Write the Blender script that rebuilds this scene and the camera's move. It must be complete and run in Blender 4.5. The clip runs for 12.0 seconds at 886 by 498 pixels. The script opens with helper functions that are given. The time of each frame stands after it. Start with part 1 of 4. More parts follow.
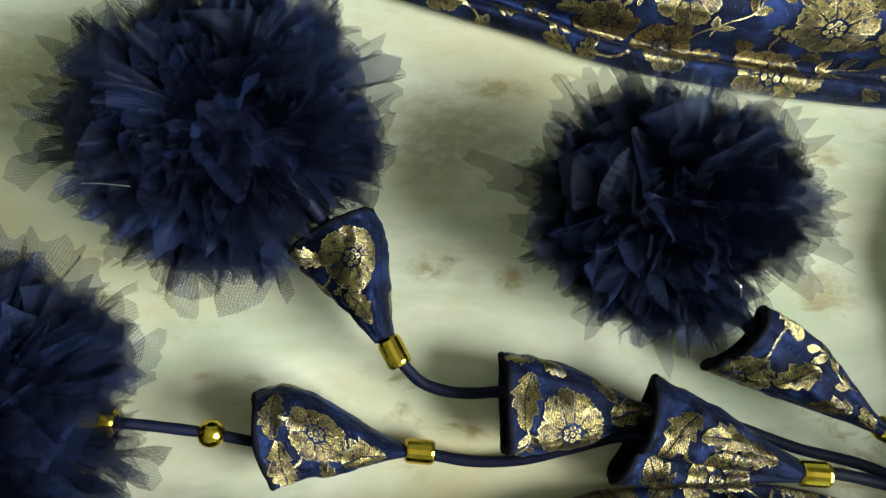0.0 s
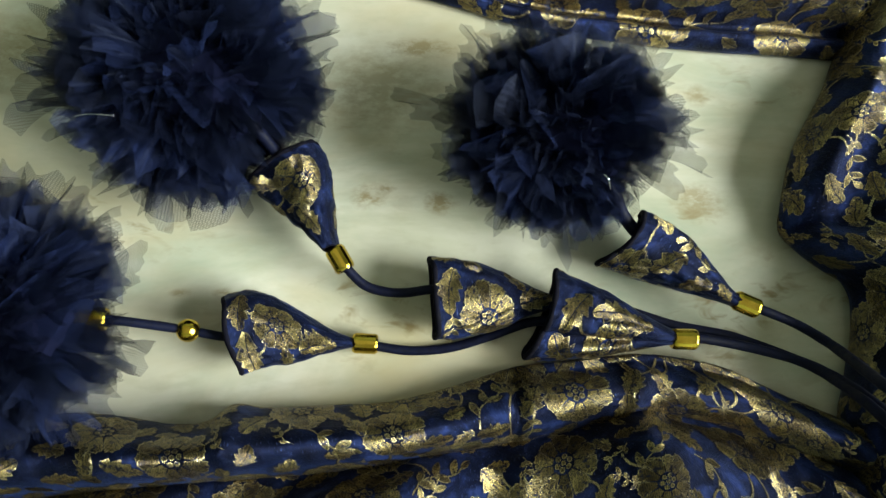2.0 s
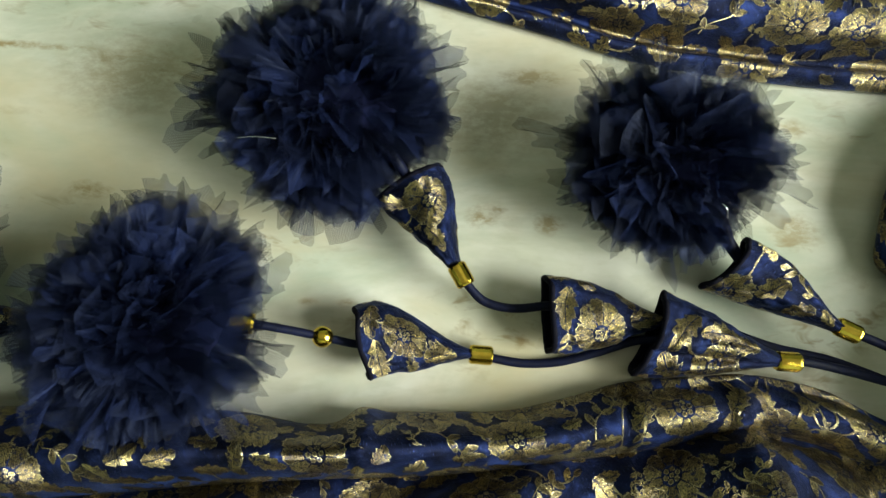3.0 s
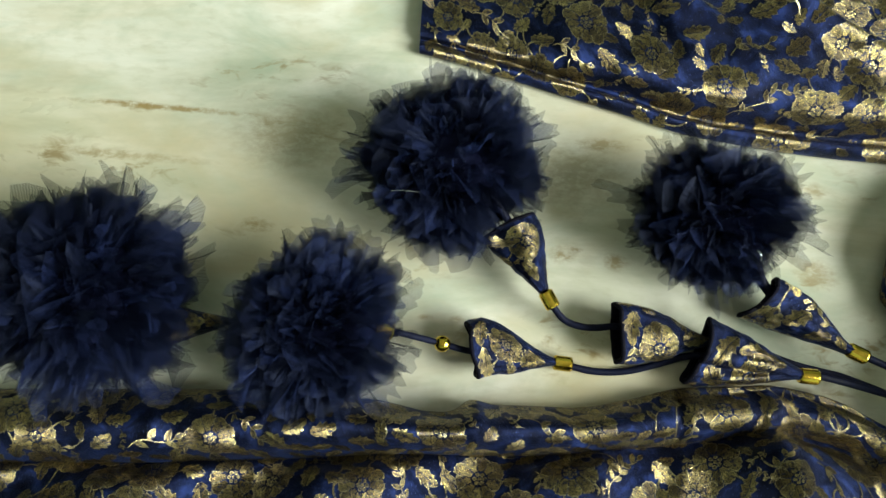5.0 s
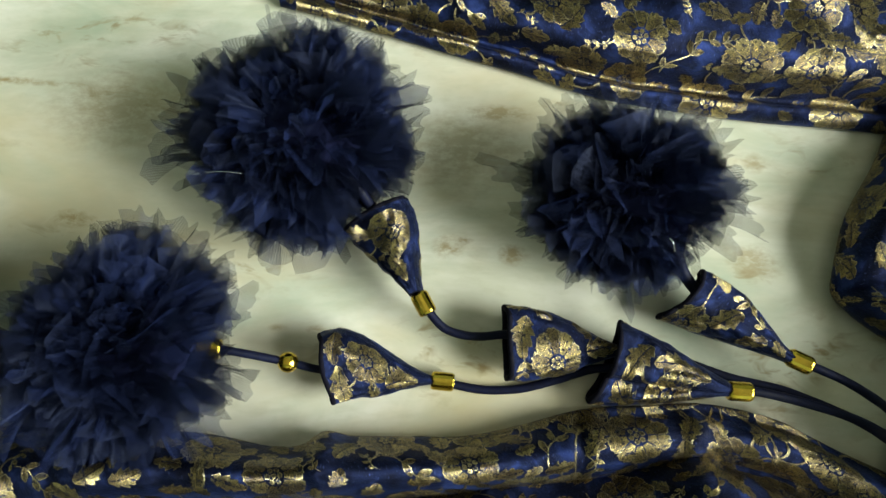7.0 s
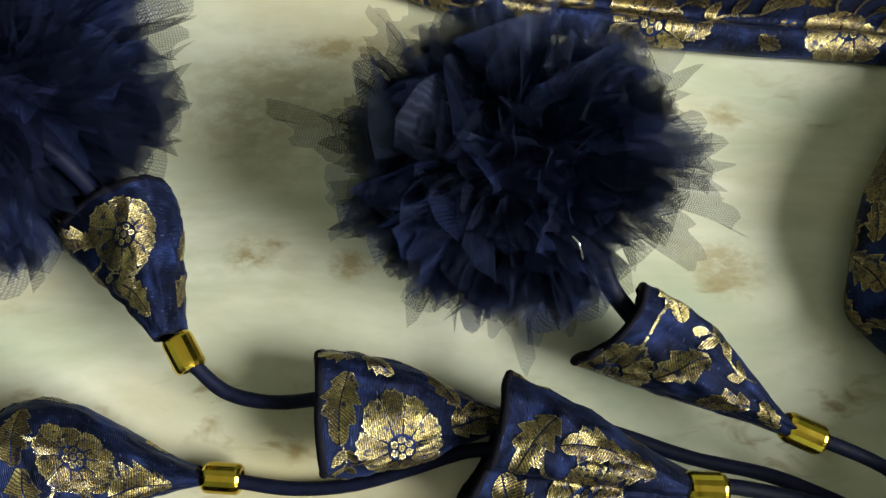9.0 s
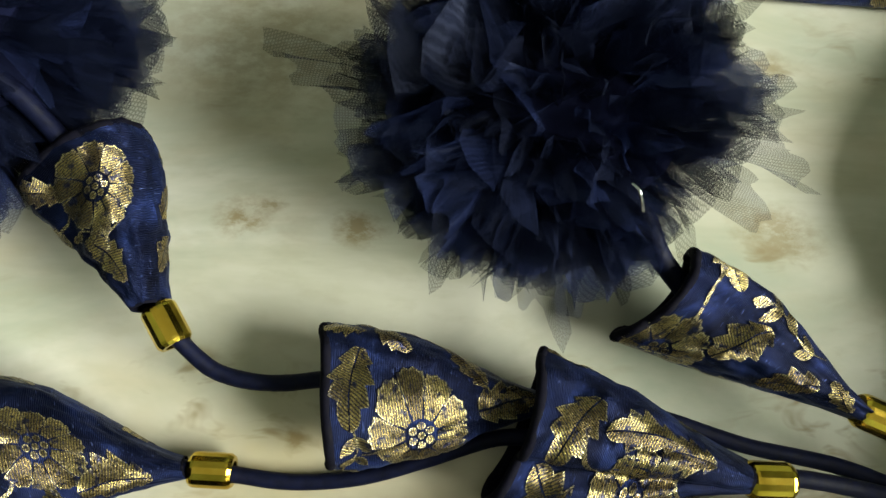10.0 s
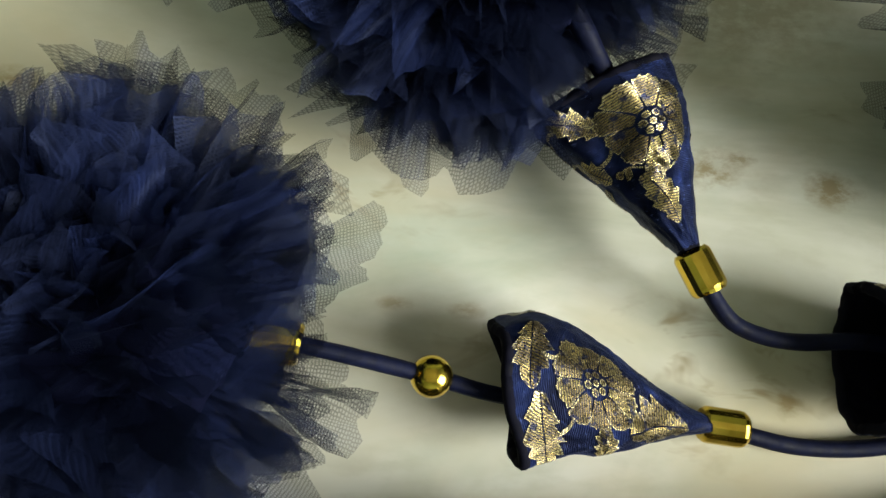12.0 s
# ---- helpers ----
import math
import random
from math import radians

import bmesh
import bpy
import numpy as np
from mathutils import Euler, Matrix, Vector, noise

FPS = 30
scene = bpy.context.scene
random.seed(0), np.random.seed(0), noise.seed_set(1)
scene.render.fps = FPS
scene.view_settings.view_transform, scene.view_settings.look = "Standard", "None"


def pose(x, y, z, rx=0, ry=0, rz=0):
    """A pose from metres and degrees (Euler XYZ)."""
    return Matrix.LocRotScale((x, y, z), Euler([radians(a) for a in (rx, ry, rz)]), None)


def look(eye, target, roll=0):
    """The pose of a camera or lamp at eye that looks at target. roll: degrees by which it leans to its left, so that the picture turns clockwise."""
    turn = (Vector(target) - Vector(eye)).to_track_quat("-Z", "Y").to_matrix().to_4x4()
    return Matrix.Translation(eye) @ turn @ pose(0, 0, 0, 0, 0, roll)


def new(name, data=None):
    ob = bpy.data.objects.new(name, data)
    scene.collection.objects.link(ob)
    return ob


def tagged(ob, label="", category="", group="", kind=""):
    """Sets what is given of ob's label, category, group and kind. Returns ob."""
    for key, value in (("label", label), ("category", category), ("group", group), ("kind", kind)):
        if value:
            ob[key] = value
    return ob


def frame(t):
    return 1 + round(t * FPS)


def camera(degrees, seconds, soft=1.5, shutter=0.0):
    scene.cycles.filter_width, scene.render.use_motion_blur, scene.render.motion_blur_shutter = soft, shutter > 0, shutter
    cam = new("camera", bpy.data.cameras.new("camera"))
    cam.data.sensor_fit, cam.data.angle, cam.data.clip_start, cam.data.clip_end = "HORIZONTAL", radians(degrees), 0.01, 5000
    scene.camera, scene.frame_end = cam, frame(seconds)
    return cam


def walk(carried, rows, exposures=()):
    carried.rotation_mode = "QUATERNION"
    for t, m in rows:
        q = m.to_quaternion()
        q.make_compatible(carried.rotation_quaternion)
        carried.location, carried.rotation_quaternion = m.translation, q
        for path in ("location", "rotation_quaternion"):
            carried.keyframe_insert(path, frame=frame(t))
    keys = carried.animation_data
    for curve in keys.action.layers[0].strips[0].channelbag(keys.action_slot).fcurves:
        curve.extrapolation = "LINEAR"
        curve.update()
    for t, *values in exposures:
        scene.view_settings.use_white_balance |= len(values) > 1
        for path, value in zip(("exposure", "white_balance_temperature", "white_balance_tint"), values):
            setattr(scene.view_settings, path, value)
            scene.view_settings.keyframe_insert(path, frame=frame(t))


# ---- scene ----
cam = camera(66.0, 12.0)
PATH = [
    (0, 0.00965, -0.01318, 0.22524, 12.319, -1.537, 2.053),
    (0.5, 0.02517, -0.04085, 0.23856, 12.160, -2.271, -1.566),
    (1, 0.03262, -0.06309, 0.24826, 12.620, -3.616, -1.666),
    (1.5, 0.03568, -0.05695, 0.25284, 12.571, -4.182, -1.773),
    (2, 0.02143, -0.05506, 0.26039, 13.618, -3.556, -0.976),
    (2.5, 0.01740, -0.05042, 0.25546, 14.050, -2.670, -0.679),
    (3, -0.01477, -0.05769, 0.27540, 14.684, -1.983, 1.246),
    (3.5, -0.03631, -0.06958, 0.31067, 15.936, -1.770, 2.967),
    (3.7, -0.04247, -0.07568, 0.31103, 15.491, -1.345, 3.279),
    (5.3, -0.05056, -0.08218, 0.35106, 17.890, -0.446, 3.478),
    (5.5, -0.04029, -0.07597, 0.33990, 17.377, -0.598, 3.167),
    (6, -0.04122, -0.07636, 0.34315, 17.381, -0.577, 4.187),
    (6.5, -0.02914, -0.06993, 0.33324, 17.689, -0.437, 2.845),
    (7, 0.00533, -0.05681, 0.28677, 16.514, -0.954, 1.975),
    (7.5, 0.02531, -0.04130, 0.25103, 16.515, -1.492, 1.724),
    (9.5, 0.06043, -0.02042, 0.17168, 15.484, -2.386, -0.079),
    (10, 0.05003, -0.02162, 0.16170, 15.107, -3.095, 0.137),
    (10.5, 0.02228, -0.02323, 0.15392, 15.298, -2.887, 1.728),
    (11, -0.00398, -0.02781, 0.14919, 14.560, -2.063, 2.904),
    (11.5, -0.02897, -0.03451, 0.14809, 14.645, -1.056, 4.499),
    (12, -0.05177, -0.03495, 0.14923, 14.697, -1.333, 4.987),
]
walk(cam, [(t, pose(x, y, z, rx, ry, rz)) for t, x, y, z, rx, ry, rz in PATH],
     [(0.0, 0.0, 6500, 3), (0.5, 0.0, 6500, 7), (3.5, 0.0, 6500, 7), (7.5, 0.0, 6500, 8), (9.5, -0.20, 6800, 10), (10.0, -0.12, 6800, 10), (10.5, -0.12, 7400, 14), (11.3, -0.26, 6700, 13), (12.0, -0.12, 6500, 14)])

# ---- light ----
world = bpy.data.worlds.new("sky")
scene.world = world
world.use_nodes = True
wn = world.node_tree.nodes
sky = wn.new("ShaderNodeTexSky")
sky.sky_type, sky.sun_disc = "NISHITA", False
sky.sun_elevation, sky.sun_rotation = radians(38), radians(110)
world.node_tree.links.new(sky.outputs["Color"], wn["Background"].inputs["Color"])
wn["Background"].inputs["Strength"].default_value = 0.1

ROOM_E, ROOM_W, ROOM_S, ROOM_N, ROOM_H = 1.9, -2.1, -2.0, 2.0, 2.6
WIN_Y, WIN_Z, WIN_W, WIN_T = -0.64, 1.03, 1.65, 1.30   # middle, width and height of the window

lamp = new("window_daylight", bpy.data.lights.new("window_daylight", "AREA"))
lamp.data.shape, lamp.data.size, lamp.data.size_y = "RECTANGLE", WIN_T - 0.06, WIN_W - 0.06
lamp.data.energy, lamp.data.color = 175.0, (0.955, 1.0, 0.925)
lamp.matrix_world = look((ROOM_E - 0.02, WIN_Y, WIN_Z), (ROOM_E - 1.0, WIN_Y * 0.52, WIN_Z - 0.55))


# ---- materials ----
def material(name):
    m = bpy.data.materials.new(name)
    m.use_nodes = True
    t = m.node_tree
    return m, t, t.nodes["Principled BSDF"]


def node(t, kind, **values):
    n = t.nodes.new(kind)
    for key, value in values.items():
        n.inputs[key.replace("_", " ")].default_value = value
    return n


def ramp(t, fac, *stops):
    r = t.nodes.new("ShaderNodeValToRGB")
    e = r.color_ramp.elements
    while len(e) < len(stops):
        e.new(0.5)
    for el, (p, c) in zip(e, stops):
        el.position = p
        el.color = (*c, 1) if len(c) == 3 else c
    t.links.new(fac, r.inputs["Fac"])
    return r.outputs["Color"]


def mixed(t, fac, a, b, mode="MIX"):
    n = t.nodes.new("ShaderNodeMix")
    n.data_type, n.blend_type = "RGBA", mode
    for sock, v in ((n.inputs[0], fac), (n.inputs[6], a), (n.inputs[7], b)):
        if isinstance(v, (int, float)):
            sock.default_value = v
        elif isinstance(v, tuple):
            sock.default_value = (*v, 1)
        else:
            t.links.new(v, sock)
    return n.outputs[2]


def placed(t, scale=(1, 1, 1), turn=(0, 0, 0), kind="Object"):
    c = t.nodes.new("ShaderNodeTexCoord")
    m = t.nodes.new("ShaderNodeMapping")
    m.inputs["Scale"].default_value, m.inputs["Rotation"].default_value = scale, turn
    t.links.new(c.outputs[kind], m.inputs["Vector"])
    return m.outputs["Vector"]


def noisy(t, vec, scale, detail=4.0, rough=0.55, warp=0.0):
    n = node(t, "ShaderNodeTexNoise", Scale=scale, Detail=detail, Roughness=rough, Distortion=warp)
    t.links.new(vec, n.inputs["Vector"])
    return n.outputs["Fac"]


def bumped(t, bsdf, height, strength, distance):
    b = node(t, "ShaderNodeBump", Strength=strength, Distance=distance)
    t.links.new(height, b.inputs["Height"])
    t.links.new(b.outputs["Normal"], bsdf.inputs["Normal"])


STAINS_AND_SHADE = [
    (-0.2209, 0.1034, 0.0490, 0.0022, -2, 0.9),
    (-0.2321, 0.1032, 0.0095, 0.0035, -2, 0.9),
    (-0.1423, 0.0898, 0.0330, 0.0200, 0, 0.45),
    (-0.1555, 0.0359, 0.0090, 0.0039, -4, 0.8),
    (0.0316, 0.0955, 0.0141, 0.0041, -3, 0.7),
    (-0.2396, 0.0726, 0.0510, 0.0028, -2, 0.5),
    (0.0095, 0.0296, 0.0066, 0.0049, 10, 0.8),
    (0.0378, 0.0269, 0.0067, 0.0044, -10, 0.8),
    # the third pompom's cast shadow, put into the marble colour as a brown patch
    (0.0149, 0.0760, 0.0300, 0.0180, -3, 0.45),
    (0.1438, 0.0281, 0.0116, 0.0069, -20, 0.6),
    (0.0256, -0.0229, 0.0025, 0.0028, 0, 0.8),
    (0.0170, 0.0328, 0.0031, 0.0018, 0, 0.7),
    (0.1482, 0.0751, 0.0048, 0.0048, 0, 0.5),
    (-0.0454, -0.0092, 0.0038, 0.0019, 0, 0.6),
    (-0.0611, -0.0090, 0.0038, 0.0015, 0, 0.6),
]


def marble():
    m, t, b = material("pale_marble")
    far = placed(t, (1.2, 6.5, 1), (0, 0, radians(4)))
    streak = noisy(t, far, 2.6, 6, 0.6, 0.8)
    cloud = noisy(t, placed(t, (1, 1.3, 1)), 9.0, 5, 0.6, 0.3)
    col = ramp(t, streak, (0.30, (0.36, 0.38, 0.27)), (0.45, (0.58, 0.58, 0.46)), (0.58, (0.74, 0.73, 0.64)), (0.72, (0.52, 0.49, 0.34)))
    col = mixed(t, ramp(t, cloud, (0.38, (0, 0, 0)), (0.75, (0.7, 0.7, 0.7))), col, (0.70, 0.69, 0.60))
    green = noisy(t, placed(t, (1, 1.7, 1), (0, 0, radians(-8))), 13.0, 5, 0.62, 0.5)
    col = mixed(t, ramp(t, green, (0.45, (0, 0, 0)), (0.70, (0.75, 0.75, 0.75))), col, (0.36, 0.43, 0.32))
    tan = noisy(t, placed(t, (0.8, 1.9, 1), (0, 0, radians(6))), 6.5, 5, 0.6, 0.4)
    col = mixed(t, ramp(t, tan, (0.46, (0, 0, 0)), (0.66, (0.8, 0.8, 0.8))), col, (0.53, 0.45, 0.27))
    fine = noisy(t, placed(t, (1, 2.2, 1)), 70.0, 4, 0.6)
    col = mixed(t, ramp(t, fine, (0.5, (0, 0, 0)), (0.80, (0.55, 0.55, 0.55))), col, (0.47, 0.46, 0.33))
    # rusty veins and pits, in drawn-out groups
    group = noisy(t, placed(t, (1, 3.4, 1), (0, 0, radians(5))), 8.5, 3, 0.5)
    spots = noisy(t, placed(t, (1, 1.9, 1), (0, 0, radians(3))), 62.0, 3, 0.65, 0.6)
    both = t.nodes.new("ShaderNodeMath")
    both.operation = "MULTIPLY"
    t.links.new(ramp(t, group, (0.52, (0, 0, 0)), (0.66, (1, 1, 1))), both.inputs[0])
    t.links.new(ramp(t, spots, (0.52, (0, 0, 0)), (0.68, (0.85, 0.85, 0.85))), both.inputs[1])
    col = mixed(t, both.outputs[0], col, (0.27, 0.20, 0.085))
    # single stains and one painted pompom shadow: x, y, half length, half width, turn, strength
    ragged = noisy(t, placed(t, (1, 1.6, 1)), 150.0, 4, 0.7)
    for x, y, a, c, turn, depth in STAINS_AND_SHADE:
        mp = t.nodes.new("ShaderNodeMapping")
        mp.vector_type = "TEXTURE"
        mp.inputs["Location"].default_value = (x, y, 0)
        mp.inputs["Rotation"].default_value = (0, 0, radians(turn))
        mp.inputs["Scale"].default_value = (a * 1.5, c * 1.5, 1)
        tc = t.nodes.new("ShaderNodeTexCoord")
        t.links.new(tc.outputs["Object"], mp.inputs["Vector"])
        ball = t.nodes.new("ShaderNodeTexGradient")
        ball.gradient_type = "SPHERICAL"
        t.links.new(mp.outputs["Vector"], ball.inputs["Vector"])
        both = t.nodes.new("ShaderNodeMath")
        both.operation = "MULTIPLY"
        t.links.new(ball.outputs["Fac"], both.inputs[0])
        t.links.new(ramp(t, ragged, (0.36, (0.25, 0.25, 0.25)), (0.62, (1, 1, 1))), both.inputs[1])
        f = ramp(t, both.outputs[0], (0.12, (0, 0, 0)), (0.6, (depth, depth, depth)))
        col = mixed(t, f, col, (0.30, 0.22, 0.09))
    t.links.new(col, b.inputs["Base Color"])
    t.links.new(ramp(t, cloud, (0.3, (0.26, 0.26, 0.26)), (0.8, (0.42, 0.42, 0.42))), b.inputs["Roughness"])
    bumped(t, b, fine, 0.08, 0.0006)
    return m


def thread_way(t, b, amount, turn):
    """Woven threads stretch the highlight across their run."""
    g = t.nodes.new("ShaderNodeTangent")
    g.direction_type, g.uv_map = "UV_MAP", "uv"
    t.links.new(g.outputs["Tangent"], b.inputs["Tangent"])
    b.inputs["Anisotropic"].default_value = amount
    b.inputs["Anisotropic Rotation"].default_value = turn


def satin():
    m, t, b = material("navy_satin")
    v = placed(t, (1, 1, 1), kind="UV")
    soft = noisy(t, v, 85.0, 4, 0.6, 0.6)
    col = ramp(t, soft, (0.34, (0.0045, 0.0055, 0.014)), (0.52, (0.0085, 0.013, 0.042)), (0.68, (0.022, 0.038, 0.140)))
    fleck = noisy(t, placed(t, (1, 0.35, 1), kind="UV"), 1500.0, 2)
    col = mixed(t, ramp(t, fleck, (0.62, (0, 0, 0)), (0.78, (0.6, 0.6, 0.6))), col, (0.10, 0.14, 0.34))
    t.links.new(col, b.inputs["Base Color"])
    b.inputs["Metallic"].default_value = 0.92
    t.links.new(ramp(t, soft, (0.3, (0.42, 0.42, 0.42)), (0.7, (0.54, 0.54, 0.54))), b.inputs["Roughness"])
    b.inputs["Specular IOR Level"].default_value = 0.25
    b.inputs["Sheen Weight"].default_value = 0.12
    b.inputs["Sheen Roughness"].default_value = 0.35
    b.inputs["Sheen Tint"].default_value = (0.16, 0.28, 0.85, 1)
    thread_way(t, b, 0.65, 0.25)
    weave = node(t, "ShaderNodeTexWave", Scale=900.0, Distortion=3.0, Detail=2.0)
    t.links.new(v, weave.inputs["Vector"])
    crumple = noisy(t, v, 130.0, 4)
    bumped(t, b, mixed(t, 0.90, weave.outputs["Color"], crumple), 0.75, 0.0011)
    return m


def brocade_gold():
    m, t, b = material("woven_gold_thread")
    v = placed(t, (1, 1, 1), kind="UV")
    wear = noisy(t, v, 190.0, 3)
    info = t.nodes.new("ShaderNodeNewGeometry")
    col = ramp(t, wear, (0.30, (0.16, 0.125, 0.058)), (0.55, (0.43, 0.345, 0.140)), (0.75, (0.82, 0.66, 0.25)))
    tint = ramp(t, info.outputs["Random Per Island"], (0.0, (0.40, 0.37, 0.36)), (0.6, (0.75, 0.73, 0.70)), (1.0, (1, 1, 1)))
    border = t.nodes.new("ShaderNodeUVMap")
    border.uv_map = "border"
    part_of = t.nodes.new("ShaderNodeSeparateXYZ")
    t.links.new(border.outputs["UV"], part_of.inputs["Vector"])
    col = mixed(t, 1.0, col, tint, "MULTIPLY")
    rim = ramp(t, part_of.outputs["X"], (0.60, (0, 0, 0)), (0.80, (0.8, 0.8, 0.8)))
    col = mixed(t, rim, col, (0.62, 0.52, 0.28))
    weft = node(t, "ShaderNodeTexWave", Scale=620.0, Distortion=2.5, Detail=2.0)
    t.links.new(placed(t, turn=(0, 0, 0.35), kind="UV"), weft.inputs["Vector"])
    between_threads = ramp(t, weft.outputs["Fac"], (0.15, (0.85, 0.85, 0.85)), (0.55, (0, 0, 0)))
    col = mixed(t, between_threads, col, (0.012, 0.016, 0.045))
    # the edge of a motif is woven in and out of the ground
    gone = noisy(t, v, 520.0, 2)
    t.links.new(mixed(t, ramp(t, gone, (0.56, (0, 0, 0)), (0.64, (0.9, 0.9, 0.9))), col, (0.014, 0.020, 0.060)), b.inputs["Base Color"])
    b.inputs["Metallic"].default_value = 0.88
    t.links.new(ramp(t, noisy(t, v, 2200.0, 2), (0.35, (0.20, 0.20, 0.20)), (0.65, (0.37, 0.37, 0.37))), b.inputs["Roughness"])
    thread_way(t, b, 0.5, 0.0)
    thread = node(t, "ShaderNodeTexWave", Scale=1000.0, Distortion=1.5, Detail=2.0)
    t.links.new(v, thread.inputs["Vector"])
    glint = noisy(t, v, 1900.0, 2)
    crumple = noisy(t, v, 150.0, 3)
    weave = mixed(t, 0.5, thread.outputs["Color"], glint)
    bumped(t, b, mixed(t, 0.70, weave, crumple), 0.75, 0.0009)
    return m


def tulle():
    m, t, b = material("navy_tulle_net")
    v = placed(t, (1, 1, 1), kind="UV")
    net = node(t, "ShaderNodeTexVoronoi", Scale=1850.0, Randomness=0.35)
    net.voronoi_dimensions, net.feature = "2D", "DISTANCE_TO_EDGE"
    t.links.new(v, net.inputs["Vector"])
    line = ramp(t, net.outputs["Distance"], (0.08, (0.68, 0.68, 0.68)), (0.30, (0.20, 0.20, 0.20)))
    info = t.nodes.new("ShaderNodeObjectInfo")
    col = ramp(t, info.outputs["Random"], (0.0, (0.0024, 0.0034, 0.0095)), (0.6, (0.0043, 0.0066, 0.020)), (1.0, (0.0095, 0.0155, 0.054)))
    pleat = noisy(t, placed(t, (40, 700, 1), kind="UV"), 1.0, 3, 0.6)
    col = mixed(t, 1.0, col, ramp(t, pleat, (0.32, (0.45, 0.45, 0.45)), (0.70, (1.9, 1.9, 1.9))), "MULTIPLY")
    t.links.new(col, b.inputs["Base Color"])
    b.inputs["Roughness"].default_value = 0.55
    b.inputs["Specular IOR Level"].default_value = 0.25
    b.inputs["Specular Tint"].default_value = (0.5, 0.6, 1.0, 1)
    # the cut ends fray out
    sep = t.nodes.new("ShaderNodeSeparateXYZ")
    t.links.new(v, sep.inputs["Vector"])
    ragged = t.nodes.new("ShaderNodeMath")
    ragged.operation, ragged.inputs[1].default_value = "MULTIPLY_ADD", 0.010
    t.links.new(noisy(t, v, 420.0, 3), ragged.inputs[0])
    t.links.new(sep.outputs["X"], ragged.inputs[2])
    whole = ramp(t, ragged.outputs[0], (0.0415, (1, 1, 1)), (0.0520, (0.62, 0.62, 0.62)))
    t.links.new(mixed(t, 1.0, line, whole, "MULTIPLY"), b.inputs["Alpha"])
    return m


def plain(name, low, high, rough, metal=0.0, scale=80.0, bump=0.0, kind="Object", shine=0.5):
    m, t, b = material(name)
    n = noisy(t, placed(t, kind=kind), scale, 4)
    t.links.new(ramp(t, n, (0.3, low), (0.7, high)), b.inputs["Base Color"])
    b.inputs["Metallic"].default_value = metal
    t.links.new(ramp(t, n, (0.3, (rough * 0.8,) * 3), (0.7, (min(1, rough * 1.2),) * 3)), b.inputs["Roughness"])
    b.inputs["Specular IOR Level"].default_value = shine
    if bump:
        bumped(t, b, n, bump, 0.0005)
    return m


MARBLE, SATIN, GOLD_THREAD, TULLE = marble(), satin(), brocade_gold(), tulle()
GOLD = plain("polished_gold_metal", (0.66, 0.44, 0.045), (0.82, 0.60, 0.09), 0.17, 1.0, 260, 0.06)
CORD = plain("navy_satin_cord", (0.0022, 0.0030, 0.011), (0.0045, 0.0068, 0.026), 0.6, 0.0, 500, 0.3, shine=0.12)
LINING = plain("dark_navy_lining", (0.0022, 0.0022, 0.005), (0.005, 0.005, 0.012), 0.85, 0.0, 400, 0.6, shine=0.10)
CORE = plain("dark_tulle_core", (0.004, 0.005, 0.016), (0.006, 0.008, 0.026), 0.95, 0.0, 200, 0.5, shine=0.03)
SILVER = plain("silver_metal", (0.6, 0.6, 0.62), (0.8, 0.8, 0.82), 0.2, 1.0, 200)
# unseen walls, their green chosen so that bounced light tints the shaded marble
PLASTER = plain("wall_plaster", (0.215, 0.265, 0.215), (0.26, 0.315, 0.26), 0.85, 0.0, 12, 0.1)
CEILING = plain("ceiling_paint", (0.33, 0.32, 0.30), (0.38, 0.37, 0.35), 0.9, 0.0, 9, 0.05)
FRAME = plain("window_wood", (0.20, 0.12, 0.06), (0.30, 0.19, 0.10), 0.5, 0.0, 30, 0.2)


# ---- mesh helpers ----
def adopt(ob, parent):
    """Puts a part under its thing; parts of laid-out things are given in the room's own metres."""
    ob.parent = parent
    if parent is not None and "laid" in parent:
        ob.matrix_parent_inverse = Matrix.Translation(parent.location).inverted()


def mesh_object(name, verts, faces, mat, parent=None, label="", smooth=True, uvs=None, borders=None):
    me = bpy.data.meshes.new(name)
    me.from_pydata([tuple(v) for v in verts], [], [tuple(f) for f in faces])
    if uvs is not None:
        layer = me.uv_layers.new(name="uv")
        idx = np.empty(len(me.loops), dtype=np.int32)
        me.loops.foreach_get("vertex_index", idx)
        layer.data.foreach_set("uv", np.asarray(uvs, dtype=np.float32)[idx].ravel())
    if borders is not None:
        layer = me.uv_layers.new(name="border")
        layer.data.foreach_set("uv", np.column_stack([borders, borders]).astype(np.float32)[idx].ravel())
    me.materials.append(mat)
    me.polygons.foreach_set("use_smooth", [smooth] * len(me.polygons))
    me.update()
    ob = new(name, me)
    adopt(ob, parent)
    if label:
        tagged(ob, label)
    return ob


def part(name, bm, mat, parent=None, label="", smooth=True):
    me = bpy.data.meshes.new(name)
    bm.normal_update()
    bm.to_mesh(me)
    bm.free()
    me.materials.append(mat)
    me.polygons.foreach_set("use_smooth", [smooth] * len(me.polygons))
    ob = new(name, me)
    adopt(ob, parent)
    if label:
        tagged(ob, label)
    return ob


def thing(name, at, label, category, group="", kind=""):
    ob = new(name)
    ob.empty_display_size = 0.01
    ob.location = at
    return tagged(ob, label, category, group, kind)


